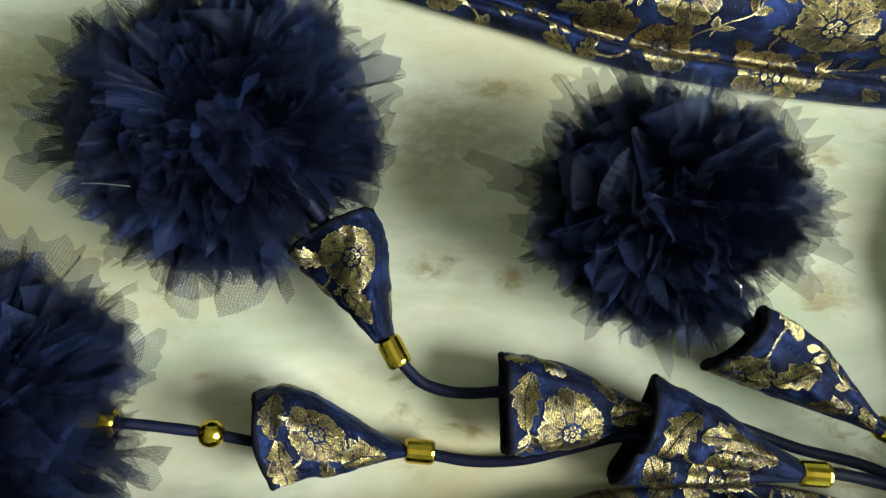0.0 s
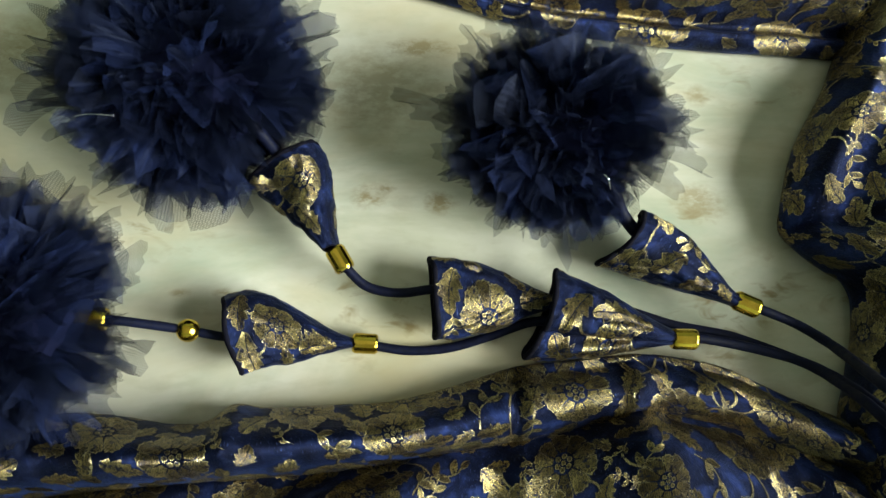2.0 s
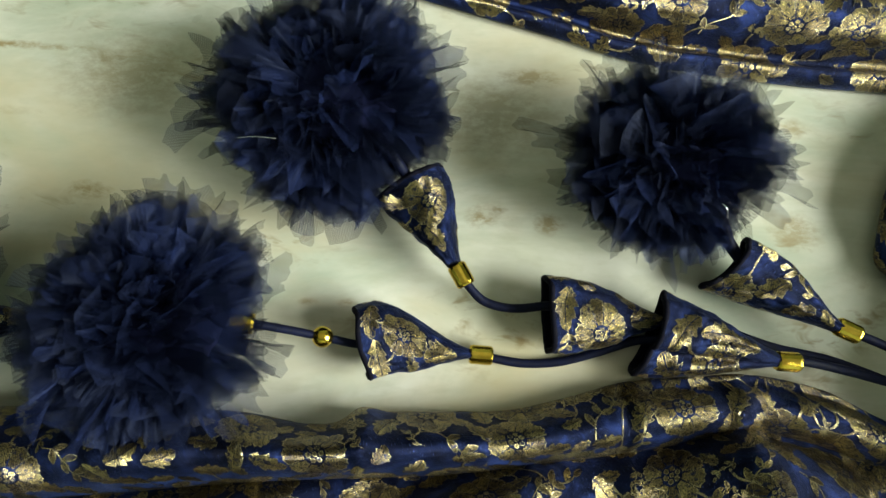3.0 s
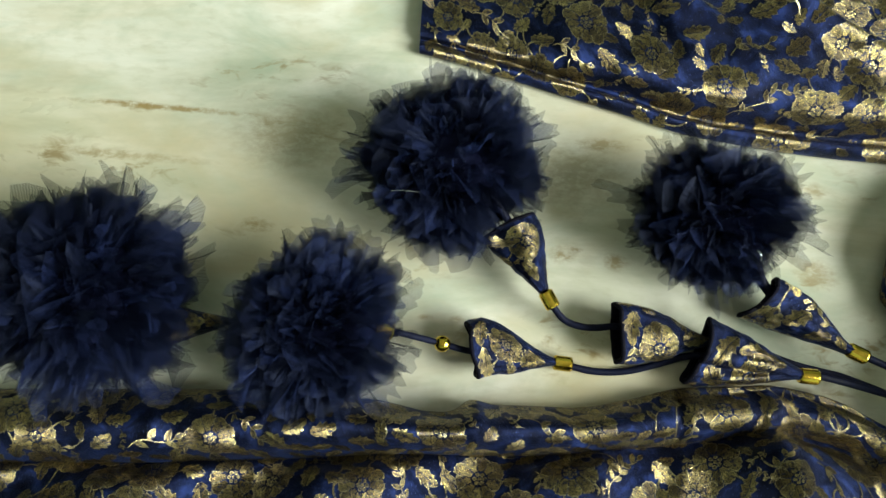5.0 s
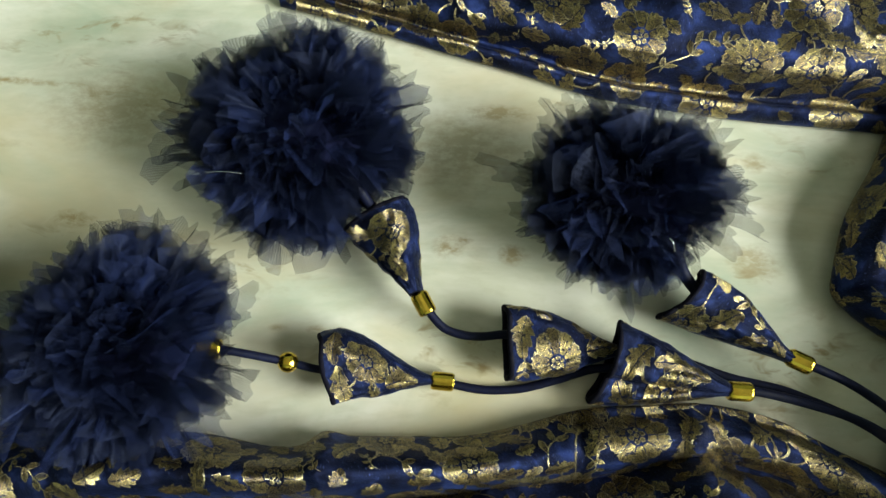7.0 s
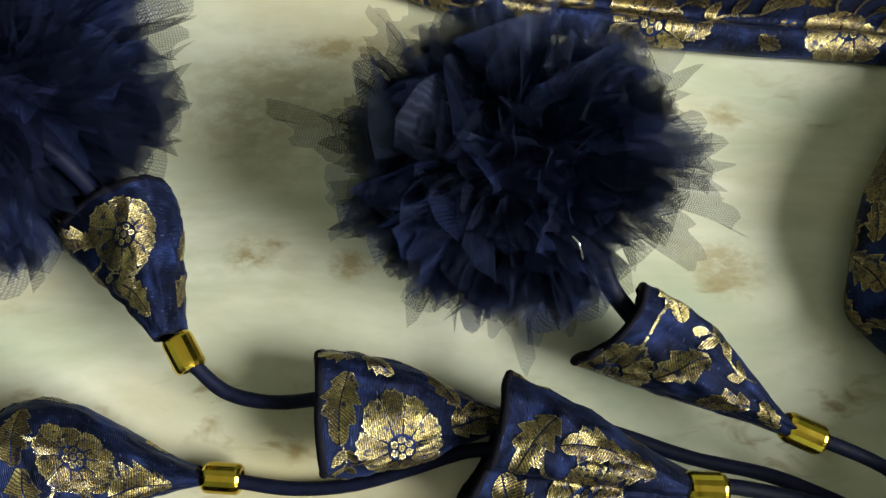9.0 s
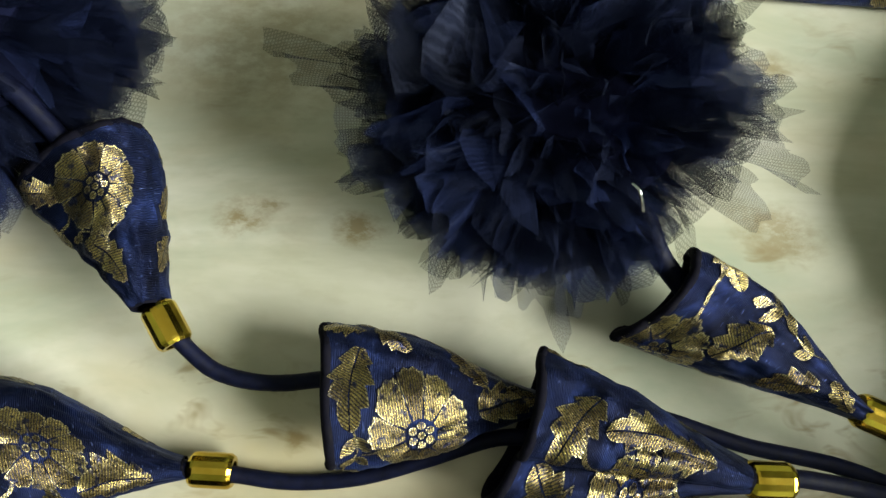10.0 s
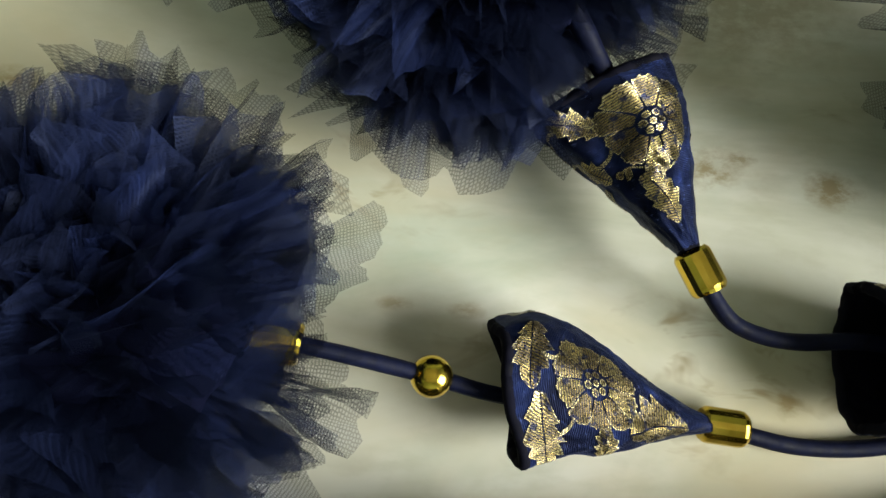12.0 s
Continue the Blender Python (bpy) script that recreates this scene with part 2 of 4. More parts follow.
def spline(points, n):
    """n points on a smooth line through the given ones, evenly spaced."""
    p = np.array(points, float)
    q = np.vstack([2 * p[0] - p[1], p, 2 * p[-1] - p[-2]])
    out = []
    for i in range(len(p) - 1):
        a, b, c, d = q[i:i + 4]
        for s in np.linspace(0, 1, 24, endpoint=False):
            out.append(0.5 * (2 * b + (c - a) * s + (2 * a - 5 * b + 4 * c - d) * s * s + (3 * b - a - 3 * c + d) * s ** 3))
    out = np.array(out + [p[-1]])
    run = np.concatenate([[0], np.cumsum(np.linalg.norm(np.diff(out, axis=0), axis=1))])
    at = np.linspace(0, run[-1], n)
    return np.stack([np.interp(at, run, out[:, k]) for k in range(out.shape[1])], 1)


def grid_faces(nu, nv, wrap=False):
    f = []
    for i in range(nu - 1):
        for j in range(nv if wrap else nv - 1):
            k = (j + 1) % nv
            f.append((i * nv + j, i * nv + k, (i + 1) * nv + k, (i + 1) * nv + j))
    return f


def tube(points, r, n=60, sides=10, ends=True):
    line = spline(points, n)
    verts, faces = [], []
    for i, p in enumerate(line):
        d = Vector(line[min(i + 1, n - 1)] - line[max(i - 1, 0)]).normalized()
        side = d.cross(Vector((0, 0, 1))).normalized()
        up = side.cross(d)
        rr = r * (1 + 0.05 * noise.noise(Vector(p) * 160))
        for k in range(sides):
            a = 2 * math.pi * k / sides
            verts.append(Vector(p) + (side * math.cos(a) + up * math.sin(a)) * rr)
    faces = grid_faces(n, sides, True)
    if ends:
        faces += [tuple(range(sides))[::-1], tuple((n - 1) * sides + k for k in range(sides))]
    return verts, faces


class Surface:
    """A sheet given by a grid of points, with lengths along it, on which motifs can be laid."""

    def __init__(self, grid, wrap=False):
        self.g, self.wrap = grid, wrap
        du = np.gradient(grid, axis=0)
        dv = np.gradient(grid, axis=1)
        n = np.cross(du, dv)
        self.n = n / (np.linalg.norm(n, axis=2, keepdims=True) + 1e-12)
        self.lu, self.lv = np.linalg.norm(du, axis=2), np.linalg.norm(dv, axis=2)

    def near(self, x, y):
        d = (self.g[:, :, 0] - x) ** 2 + (self.g[:, :, 1] - y) ** 2 - 0.02 * 0.001 * self.n[:, :, 2]
        return np.unravel_index(np.argmin(d), d.shape), math.sqrt(max(0.0, d.min()))

    def lay(self, ij, ab, lift):
        """Points ab, in metres from the grid's place ij, on the sheet; those off its edge are held at it."""
        i, j = ij
        nu, nv = self.lu.shape
        u = np.clip(i + ab[:, 0] / max(self.lu[i, j], 2e-4), 0, nu - 1.001)
        v = np.clip(j + ab[:, 1] / max(self.lv[i, j], 2e-4), 0, nv - 1.001)
        a, b = u.astype(int), v.astype(int)
        fu, fv = (u - a)[:, None], (v - b)[:, None]

        def blend(g):
            return (g[a, b] * (1 - fu) + g[a + 1, b] * fu) * (1 - fv) + (g[a, b + 1] * (1 - fu) + g[a + 1, b + 1] * fu) * fv
        return blend(self.g) + blend(self.n) * lift

    def uv(self):
        nu, nv = self.lu.shape
        u = np.concatenate([[0], np.cumsum(self.lu.mean(1))[:-1]])
        v = np.concatenate([[0], np.cumsum(self.lv.mean(0))[:-1]])
        return [(u[i], v[j]) for i in range(nu) for j in range(nv)]


# ---- brocade motifs, flat, in units of their own size ----
def lobe(r0, r1, a, half, nr=5, na=6, notch=0.10):
    """One petal between two radii round the angle a."""
    pts = []
    for i in range(nr + 1):
        s = i / nr
        w = half * (0.80 + 0.20 * math.sin(min(1.0, s * 1.6) * math.pi / 2)) * (1 if s < 0.85 else 0.90)
        for k in range(na + 1):
            q = 2 * k / na - 1
            r = r0 + (r1 - r0) * s * (1 - notch * q * q * s - 0.035 * math.cos(q * 9) * s)
            pts.append((r * math.cos(a + q * w), r * math.sin(a + q * w)))
    rim = [1.0 if i == nr or (k in (0, na) and i > 1) else 0.0 for i in range(nr + 1) for k in range(na + 1)]
    return np.array(pts), grid_faces(nr + 1, na + 1), rim


def disc(cx, cy, r, n=8):
    pts = [(cx, cy)] + [(cx + r * math.cos(2 * math.pi * k / n), cy + r * math.sin(2 * math.pi * k / n)) for k in range(n)]
    return np.array(pts), [(0, 1 + k, 1 + (k + 1) % n) for k in range(n)], [0.0] + [1.0] * n


def flower(rng, petals=10):
    out = [lobe(0.32, 1.0 * rng.uniform(0.9, 1.06), 2 * math.pi * k / petals, 0.975 * math.pi / petals) for k in range(petals)]
    out += [disc(0.19 * math.cos(k * math.pi / 3), 0.19 * math.sin(k * math.pi / 3), 0.084) for k in range(6)]
    out.append(disc(0, 0, 0.075))
    return out


def leaf(rng, teeth=4, length=1.0, width=0.60, bend=0.2):
    out = []
    for side in (-1, 1):
        pts, n, m = [], 22, 3
        for i in range(n + 1):
            s = i / n
            w = width * math.sin(math.pi * min(1, s * 0.93 + 0.07)) ** 0.75 * (0.58 + 0.52 * ((s * teeth + 0.15) % 1.0))
            for k in range(m + 1):
                q = 0.022 + k / m * w
                pts.append((s * 2 * length - length + 0.12 * q, side * q + bend * (s - 0.5) ** 2 * 2))
        f = grid_faces(n + 1, m + 1)
        out.append((np.array(pts), f, [1.0 if k == m or i in (0, n) else 0.0 for i in range(n + 1) for k in range(m + 1)]))
    return out


def blade(x0, y0, x1, y1, w, n=5):
    """A slim pointed leaf from one place to another."""
    pts, d = [], np.array([x1 - x0, y1 - y0])
    p = np.array([-d[1], d[0]]) / (np.linalg.norm(d) + 1e-9)
    for i in range(n + 1):
        s = i / n
        c = np.array([x0, y0]) + d * s + p * 0.15 * w * math.sin(math.pi * s)
        h = w * math.sin(math.pi * (0.06 + 0.92 * s)) ** 0.8
        pts += [c - p * h, c, c + p * h]
    return np.array(pts), grid_faces(n + 1, 3), [0.9, 0.3, 0.9] * (n + 1)


def sprig(rng):
    out = []
    stem = [(-1 + 0.2 * i, 0.22 * math.sin(i * 0.55)) for i in range(11)]
    for (ax, ay), (bx, by) in zip(stem[:-1], stem[1:]):
        out.append((np.array([(ax, ay - 0.03), (bx, by - 0.03), (bx, by + 0.03), (ax, ay + 0.03)]), [(0, 1, 2, 3)], [1.0] * 4))
    for k in (2, 5, 8):
        x, y = stem[k]
        for side in (-1, 1):
            if rng.random() < 0.85:
                out.append(blade(x, y, x + 0.42, y + side * rng.uniform(0.34, 0.50), 0.15))
    out.append(blade(stem[-1][0], stem[-1][1], 1.45, stem[-1][1] + 0.1, 0.13))
    return out


MOTIFS = {"flower": flower, "leaf": leaf, "sprig": sprig}


def stem(a, b, n=9, w=0.00042):
    """A thin bowed stalk from the origin to b, shortened by the two motifs' sizes."""
    b = np.array(b)
    d = b / (np.linalg.norm(b) + 1e-9)
    side = np.array([-d[1], d[0]])
    run = np.linspace(a[0], np.linalg.norm(b) - a[1], n)
    bow = 0.14 * (run[-1] - run[0]) * np.sin(np.linspace(0, math.pi, n))
    mid = run[:, None] * d + bow[:, None] * side
    pts = np.stack([mid - side * w, mid + side * w], 1).reshape(-1, 2)
    return pts, grid_faces(n, 2), [1.0] * (2 * n)


def stalks(surface, placements):
    """Each flower is tied to the leaves and sprigs round it."""
    rows = []
    for kind, ij, size, turn in placements:
        if kind != "flower":
            continue
        near = []
        for other, kl, room, _ in placements:
            gap = np.linalg.norm(surface.g[ij] - surface.g[kl])
            if other != "flower" and size + 0.2 * room < gap < 0.032:
                near.append((gap, kl, room))
        for gap, kl, room in sorted(near)[:4]:
            ab = ((kl[0] - ij[0]) * surface.lu[ij], (kl[1] - ij[1]) * surface.lv[ij])
            if size * 0.9 + room * 0.3 < math.hypot(*ab) < 0.034:
                rows.append((ij, stem((size * 0.9, room * 0.3), ab)))
    return rows


def embroider(surface, placements, name, parent, seed, lift=0.0002):
    """One mesh of woven motifs: rows of kind, grid place, half size, turn."""
    rng = random.Random(seed)
    verts, faces, uvs, borders = [], [], [], []
    for kind, ij, size, turn in placements:
        c, s = math.cos(turn), math.sin(turn)
        for pts, f, rim in MOTIFS[kind](rng):
            ab = pts * size @ np.array([[c, s], [-s, c]])
            base = len(verts)
            xyz = surface.lay(ij, ab, lift)
            verts.extend(map(tuple, xyz))
            uvs.extend(map(tuple, pts * size + np.array([rng.random(), rng.random()]) * 0.01 + np.array(ij) * 0.001))
            faces.extend(tuple(base + k for k in q) for q in f)
            borders.extend(rim)
    for ij, (pts, f, rim) in stalks(surface, placements):
        base = len(verts)
        verts.extend(map(tuple, surface.lay(ij, pts, lift)))
        uvs.extend(map(tuple, pts + np.array(ij) * 0.001))
        faces.extend(tuple(base + k for k in q) for q in f)
        borders.extend(rim)
    ob = mesh_object(name, verts, faces, GOLD_THREAD, parent, "gold woven flower and leaf motifs", True, uvs, borders)
    return tagged(ob, kind="stuff")


def clear(p, s, taken, room=0.75):
    q = np.array(taken) if taken else np.full((1, 4), 9.0)
    return bool((np.linalg.norm(q[:, :3] - p, axis=1) > (q[:, 3] + s) * room).all())


def scatter(surface, given, seed, flowers=1.0, region=None):
    """Fills the rest of a sheet with motifs that keep clear of one another."""
    rng = random.Random(seed)
    rows, taken = [], []
    for kind, x, y, size, turn in given:
        ij, off = surface.near(x, y)
        if off < 0.012:
            rows.append((kind, ij, size * (0.82 if kind == "leaf" else 1.0), turn))
            taken.append((*surface.g[ij], size))
    nu, nv = surface.lu.shape
    for kind, size, tries in (("flower", 0.0118, int(600 * flowers)), ("leaf", 0.0068, 1200), ("sprig", 0.0090, 1200), ("leaf", 0.0048, 1200), ("sprig", 0.0050, 1500)):
        for _ in range(tries):
            ij = (rng.randrange(3, nu - 3), rng.randrange(2, nv - 2))
            p, s = surface.g[ij], size * rng.uniform(0.85, 1.12)
            if clear(p, s, taken):
                rows.append((kind, ij, s, rng.uniform(0, 6.28)))
                taken.append((*p, s))
    return rows


# ---- the room ----
def box(name, lo, hi, mat, parent=None, label="", kind=""):
    bm = bmesh.new()
    bmesh.ops.create_cube(bm, size=1)
    for v in bm.verts:
        v.co = Vector([lo[k] + (hi[k] - lo[k]) * (v.co[k] + 0.5) for k in range(3)])
    ob = part(name, bm, mat, parent, label, False)
    if kind:
        tagged(ob, kind=kind)
    return ob


T = 0.15
tagged(box("floor", (ROOM_W - T, ROOM_S - T, -0.05), (ROOM_E + T, ROOM_N + T, 0.0), MARBLE), "pale green-white marble floor with rusty veins", "floor", kind="structure")
tagged(box("ceiling", (ROOM_W - T, ROOM_S - T, ROOM_H), (ROOM_E + T, ROOM_N + T, ROOM_H + 0.1), CEILING), "plain grey painted ceiling", "ceiling", kind="structure")
for wname, lo, hi in (("wall_north", (ROOM_W - T, ROOM_N, 0), (ROOM_E + T, ROOM_N + T, ROOM_H)), ("wall_south", (ROOM_W - T, ROOM_S - T, 0), (ROOM_E + T, ROOM_S, ROOM_H)), ("wall_west", (ROOM_W - T, ROOM_S, 0), (ROOM_W, ROOM_N, ROOM_H))):
    tagged(box(wname, lo, hi, PLASTER), "unseen plastered wall, dull green to tint the shade", "wall", kind="structure")
y0, y1, z0, z1 = WIN_Y - WIN_W / 2, WIN_Y + WIN_W / 2, WIN_Z - WIN_T / 2, WIN_Z + WIN_T / 2
east = thing("wall_east", (0, 0, 0), "unseen plastered wall with a window opening, dull green tints the shade", "wall", kind="structure")
for lo, hi in (((ROOM_S), (y0)), ((y1), (ROOM_N))):
    box("wall_panel", (ROOM_E, lo, 0), (ROOM_E + T, hi, ROOM_H), PLASTER, east)
box("wall_panel", (ROOM_E, y0, 0), (ROOM_E + T, y1, z0), PLASTER, east)
box("wall_panel", (ROOM_E, y0, z1), (ROOM_E + T, y1, ROOM_H), PLASTER, east)
win = thing("window_1", (ROOM_E + 0.08, WIN_Y, WIN_Z), "open wooden window that lets daylight in", "window", kind="structure")
for lo, hi in (((-0.03, -WIN_W / 2, -WIN_T / 2), (0.03, -WIN_W / 2 + 0.05, WIN_T / 2)), ((-0.03, WIN_W / 2 - 0.05, -WIN_T / 2), (0.03, WIN_W / 2, WIN_T / 2)),
               ((-0.03, -WIN_W / 2 + 0.05, WIN_T / 2 - 0.05), (0.03, WIN_W / 2 - 0.05, WIN_T / 2)), ((-0.03, -WIN_W / 2 + 0.05, -WIN_T / 2), (0.03, WIN_W / 2 - 0.05, -WIN_T / 2 + 0.05))):
    box("window_frame", lo, hi, FRAME, win)


# ---- the brocade garment that lies round the tassels ----
# woven motifs whose places are known: kind, x, y, half size, turn
ROLL_MOTIFS = [("flower", -0.2323, -0.0801, 0.0100, 0.2), ("flower", -0.1541, -0.0771, 0.0115, 0.4), ("flower", -0.0504, -0.0651, 0.0119, 0.1), ("flower", 0.0201, -0.0604, 0.0115, 0.3), ("leaf", -0.2031, -0.0821, 0.0075, 0.6), ("leaf", -0.1704, -0.0675, 0.0075, 0.2), ("sprig", -0.1811, -0.0796, 0.0112, 0.3), ("leaf", -0.1016, -0.0707, 0.0077, 0.3), ("leaf", -0.0860, -0.0740, 0.0075, 0.0), ("leaf", -0.0661, -0.0720, 0.0078, -0.3), ("leaf", -0.1155, -0.0688, 0.0075, 0.5), ("leaf", -0.0277, -0.0688, 0.0065, 1.0), ("sprig", -0.0056, -0.0611, 0.0100, -0.5), ("leaf", 0.0021, -0.0679, 0.0063, 0.2), ("leaf", -0.1975, -0.0700, 0.0070, 0.1), ("sprig", -0.2190, -0.0849, 0.0075, 0.6), ("sprig", -0.1356, -0.0717, 0.0088, -0.6), ("flower", 0.0829, -0.0480, 0.0131, 0.2), ("leaf", 0.0343, -0.0654, 0.0073, 0.1), ("leaf", 0.0544, -0.0625, 0.0073, 0.1), ("sprig", 0.0517, -0.0507, 0.0105, 0.9), ("leaf", 0.1041, -0.0443, 0.0081, 0.9)]
LOW_MOTIFS = [("flower", 0.0778, -0.0725, 0.0127, 0.2), ("flower", 0.0097, -0.0807, 0.0127, 0.4), ("flower", 0.1074, -0.0776, 0.0094, 0.1), ("leaf", 0.0548, -0.0799, 0.0082, -0.9), ("leaf", 0.0899, -0.0832, 0.0073, 1.0), ("sprig", 0.0342, -0.0756, 0.0101, 0.5), ("sprig", 0.1043, -0.0678, 0.0082, 1.0), ("leaf", 0.0550, -0.0738, 0.0055, 0.3), ("sprig", 0.0306, -0.0830, 0.0082, 1.1), ("flower", 0.1429, -0.0687, 0.0143, 0.0), ("leaf", 0.1193, -0.0648, 0.0077, -0.8), ("sprig", 0.1285, -0.0790, 0.0106, -0.7), ("leaf", -0.0091, -0.0778, 0.0069, 0.4)]
SIDE_MOTIFS = [("flower", 0.1974, 0.0547, 0.0107, 0.2), ("flower", 0.2036, 0.0013, 0.0102, 0.4), ("leaf", 0.1734, 0.0230, 0.0096, 1.0), ("leaf", 0.1993, 0.0247, 0.0076, 0.4), ("sprig", 0.1925, 0.0363, 0.0101, 0.6), ("leaf", 0.1863, -0.0032, 0.0086, 0.8), ("sprig", 0.1817, 0.0090, 0.0086, -0.3), ("flower", 0.1839, -0.0732, 0.0106, 0.2), ("sprig", 0.1732, -0.0608, 0.0101, 1.2), ("leaf", 0.1897, -0.0407, 0.0081, 0.9), ("leaf", 0.2133, 0.0330, 0.0064, 0.0), ("sprig", 0.2083, 0.0483, 0.0075, 0.4), ("leaf", 0.2041, 0.0768, 0.0079, 0.5)]
TOP_MOTIFS = [("flower", -0.0599, 0.1678, 0.0100, 0.2), ("flower", 0.0167, 0.1579, 0.0138, 0.4), ("flower", 0.0520, 0.1362, 0.0120, 0.1), ("flower", 0.0891, 0.1183, 0.0128, 0.3), ("flower", 0.1256, 0.1024, 0.0131, 0.5), ("flower", 0.1618, 0.1286, 0.0122, 0.2), ("sprig", -0.0346, 0.1615, 0.0129, -0.3), ("leaf", -0.0055, 0.1493, 0.0088, 0.2), ("sprig", 0.0087, 0.1392, 0.0105, -0.2), ("leaf", 0.0300, 0.1337, 0.0100, -0.7), ("sprig", 0.0446, 0.1204, 0.0091, -0.4), ("leaf", 0.0604, 0.1273, 0.0096, 0.9), ("leaf", 0.1033, 0.1081, 0.0088, 0.2), ("sprig", 0.1181, 0.1152, 0.0088, 0.4), ("sprig", 0.1518, 0.1051, 0.0131, 0.6), ("leaf", 0.0751, 0.1488, 0.0091, 0.4), ("sprig", 0.1017, 0.1391, 0.0116, 0.6), ("leaf", 0.1274, 0.1399, 0.0105, 0.8), ("sprig", 0.0805, 0.1650, 0.0105, 0.3), ("leaf", -0.0174, 0.1610, 0.0081, 0.9), ("leaf", 0.0599, 0.1642, 0.0093, 0.2), ("leaf", 0.1115, 0.1616, 0.0105, 0.5), ("leaf", 0.1407, 0.1596, 0.0105, 0.9)]

def near_line(p, a, b):
    """Distance of plan points p from the stretch a-b, and the side on which they lie."""
    a, d = np.array(a), np.array(b) - np.array(a)
    s = np.clip(((p - a) @ d) / (d @ d), 0, 1)
    off = p - a - s[..., None] * d
    return np.linalg.norm(off, axis=-1), d[0] * (p - a)[..., 1] - d[1] * (p - a)[..., 0]


def loft(guides, nu, nv, crumple=0.0012, scale=38.0, seed=0.0, folds=(), drop=None):
    """A sheet through guide lines, each a list of points from one end to the other."""
    lines = [spline(g, nu) for g in guides]
    grid = np.array([spline([l[i] for l in lines], nv) for i in range(nu)])
    for i in range(nu):
        for j in range(nv):
            p = Vector(grid[i, j])
            k = min(1.0, max(0.0, p.z / 0.012))
            grid[i, j, 2] += k * crumple * (noise.noise(Vector((p.x * scale, p.y * scale * 0.8, seed))) + 0.5 * noise.noise(Vector((p.x * scale * 2.7, p.y * scale * 2.1, seed + 5))))
    for x0, y0, x1, y1, h, w in folds:
        d, _ = near_line(grid[:, :, :2], (x0, y0), (x1, y1))
        grid[:, :, 2] += h * np.exp(-(d / w) ** 2) * np.clip(grid[:, :, 2] / 0.015, 0, 1)
    if drop:
        (x0, y0, x1, y1), depth = drop
        d, sgn = near_line(grid[:, :, :2], (x0, y0), (x1, y1))
        grid[:, :, 2] -= depth * np.clip((d - 0.003) / 0.010, 0, 1) * (sgn > 0)
    grid[:, :, 2] = np.maximum(grid[:, :, 2], 0.0008)
    return Surface(grid)


def flip(s):
    """Lets the sheet's normals point up."""
    return Surface(s.g[:, ::-1].copy()) if s.n[:, :, 2].mean() < 0 else s


def cloth(name, surface, parent, given, seed, flowers=1.0, label=""):
    surface = flip(surface)
    nu, nv = surface.lu.shape
    ob = mesh_object(name, surface.g.reshape(-1, 3), grid_faces(nu, nv), SATIN, parent, label, True, surface.uv())
    embroider(surface, scatter(surface, given, seed, flowers), "woven_motif", ob, seed)
    return ob


# raised and sunken fold lines: from x, y to x, y, height, half width
ROLL_FOLDS = [(0.0635, -0.0387, 0.0612, -0.0667, -0.0035, 0.0030),
    (-0.0331, -0.0497, -0.0329, -0.0711, 0.0030, 0.0050),
    (-0.1670, -0.0532, -0.1545, -0.0776, 0.0020, 0.0060),
    (0.1078, -0.0328, 0.1075, -0.0558, 0.0030, 0.0040)]
LOW_FOLDS = [(0.1044, -0.0572, 0.1108, -0.0930, 0.0060, 0.0060),
    (0.1219, -0.0559, 0.1560, -0.0662, -0.0100, 0.0060),
    (0.0661, -0.0668, 0.0596, -0.0909, 0.0040, 0.0070),
    (0.0258, -0.0725, 0.0187, -0.0892, 0.0030, 0.0080),
    (0.1582, -0.0589, 0.1676, -0.0878, -0.0060, 0.0080)]
SIDE_FOLDS = [(0.2074, 0.0702, 0.1637, 0.0126, 0.0070, 0.0080),
    (0.2132, 0.0479, 0.2003, 0.0080, 0.0060, 0.0080),
    (0.1774, 0.0051, 0.1895, -0.0486, 0.0060, 0.0080),
    (0.1744, 0.0135, 0.1956, 0.0133, -0.0060, 0.0060)]
UPPER_FOLDS = [(0.0628, 0.1826, 0.1066, 0.1266, 0.0040, 0.0060),
    (0.0429, 0.1810, 0.0648, 0.1402, -0.0040, 0.0050),
    (0.1189, 0.1751, 0.1705, 0.1339, 0.0080, 0.0070),
    (-0.0027, 0.1736, 0.0132, 0.1326, 0.0020, 0.0060)]

garment = thing("brocade_skirt", (0.2, -0.1, 0), "navy blue brocade skirt with gold flowers, laid in folds on marble", "skirt")
garment["laid"] = 1

ROLL_TOP = [(-0.40, -0.064), (-0.25, -0.0585), (-0.17, -0.0535), (-0.09, -0.0530), (-0.062, -0.0565), (-0.047, -0.0570), (-0.038, -0.0510), (-0.028, -0.0520),
            (0.0, -0.0515), (0.02, -0.0505), (0.045, -0.0445), (0.064, -0.0390), (0.09, -0.0365), (0.113, -0.0350), (0.14, -0.0395), (0.16, -0.0490), (0.19, -0.062)]
CREASE = [(-0.40, -0.102), (-0.25, -0.0925), (-0.165, -0.0870), (-0.09, -0.0795), (-0.056, -0.0772), (0.0, -0.0740), (0.037, -0.0690), (0.068, -0.0650),
          (0.097, -0.0595), (0.114, -0.0560), (0.14, -0.0605), (0.165, -0.0690), (0.20, -0.085)]


def between(a, b, s, z, n=60, pile=None):
    a, b = spline(a, n), spline(b, n)
    h = np.array([z(x) for x in a[:, 0]]) if callable(z) else np.full(n, z)
    if pile is not None:
        h = h * np.array([pile(y) for y in a[:, 1]])
    return np.column_stack([a * (1 - s) + b * s, h])


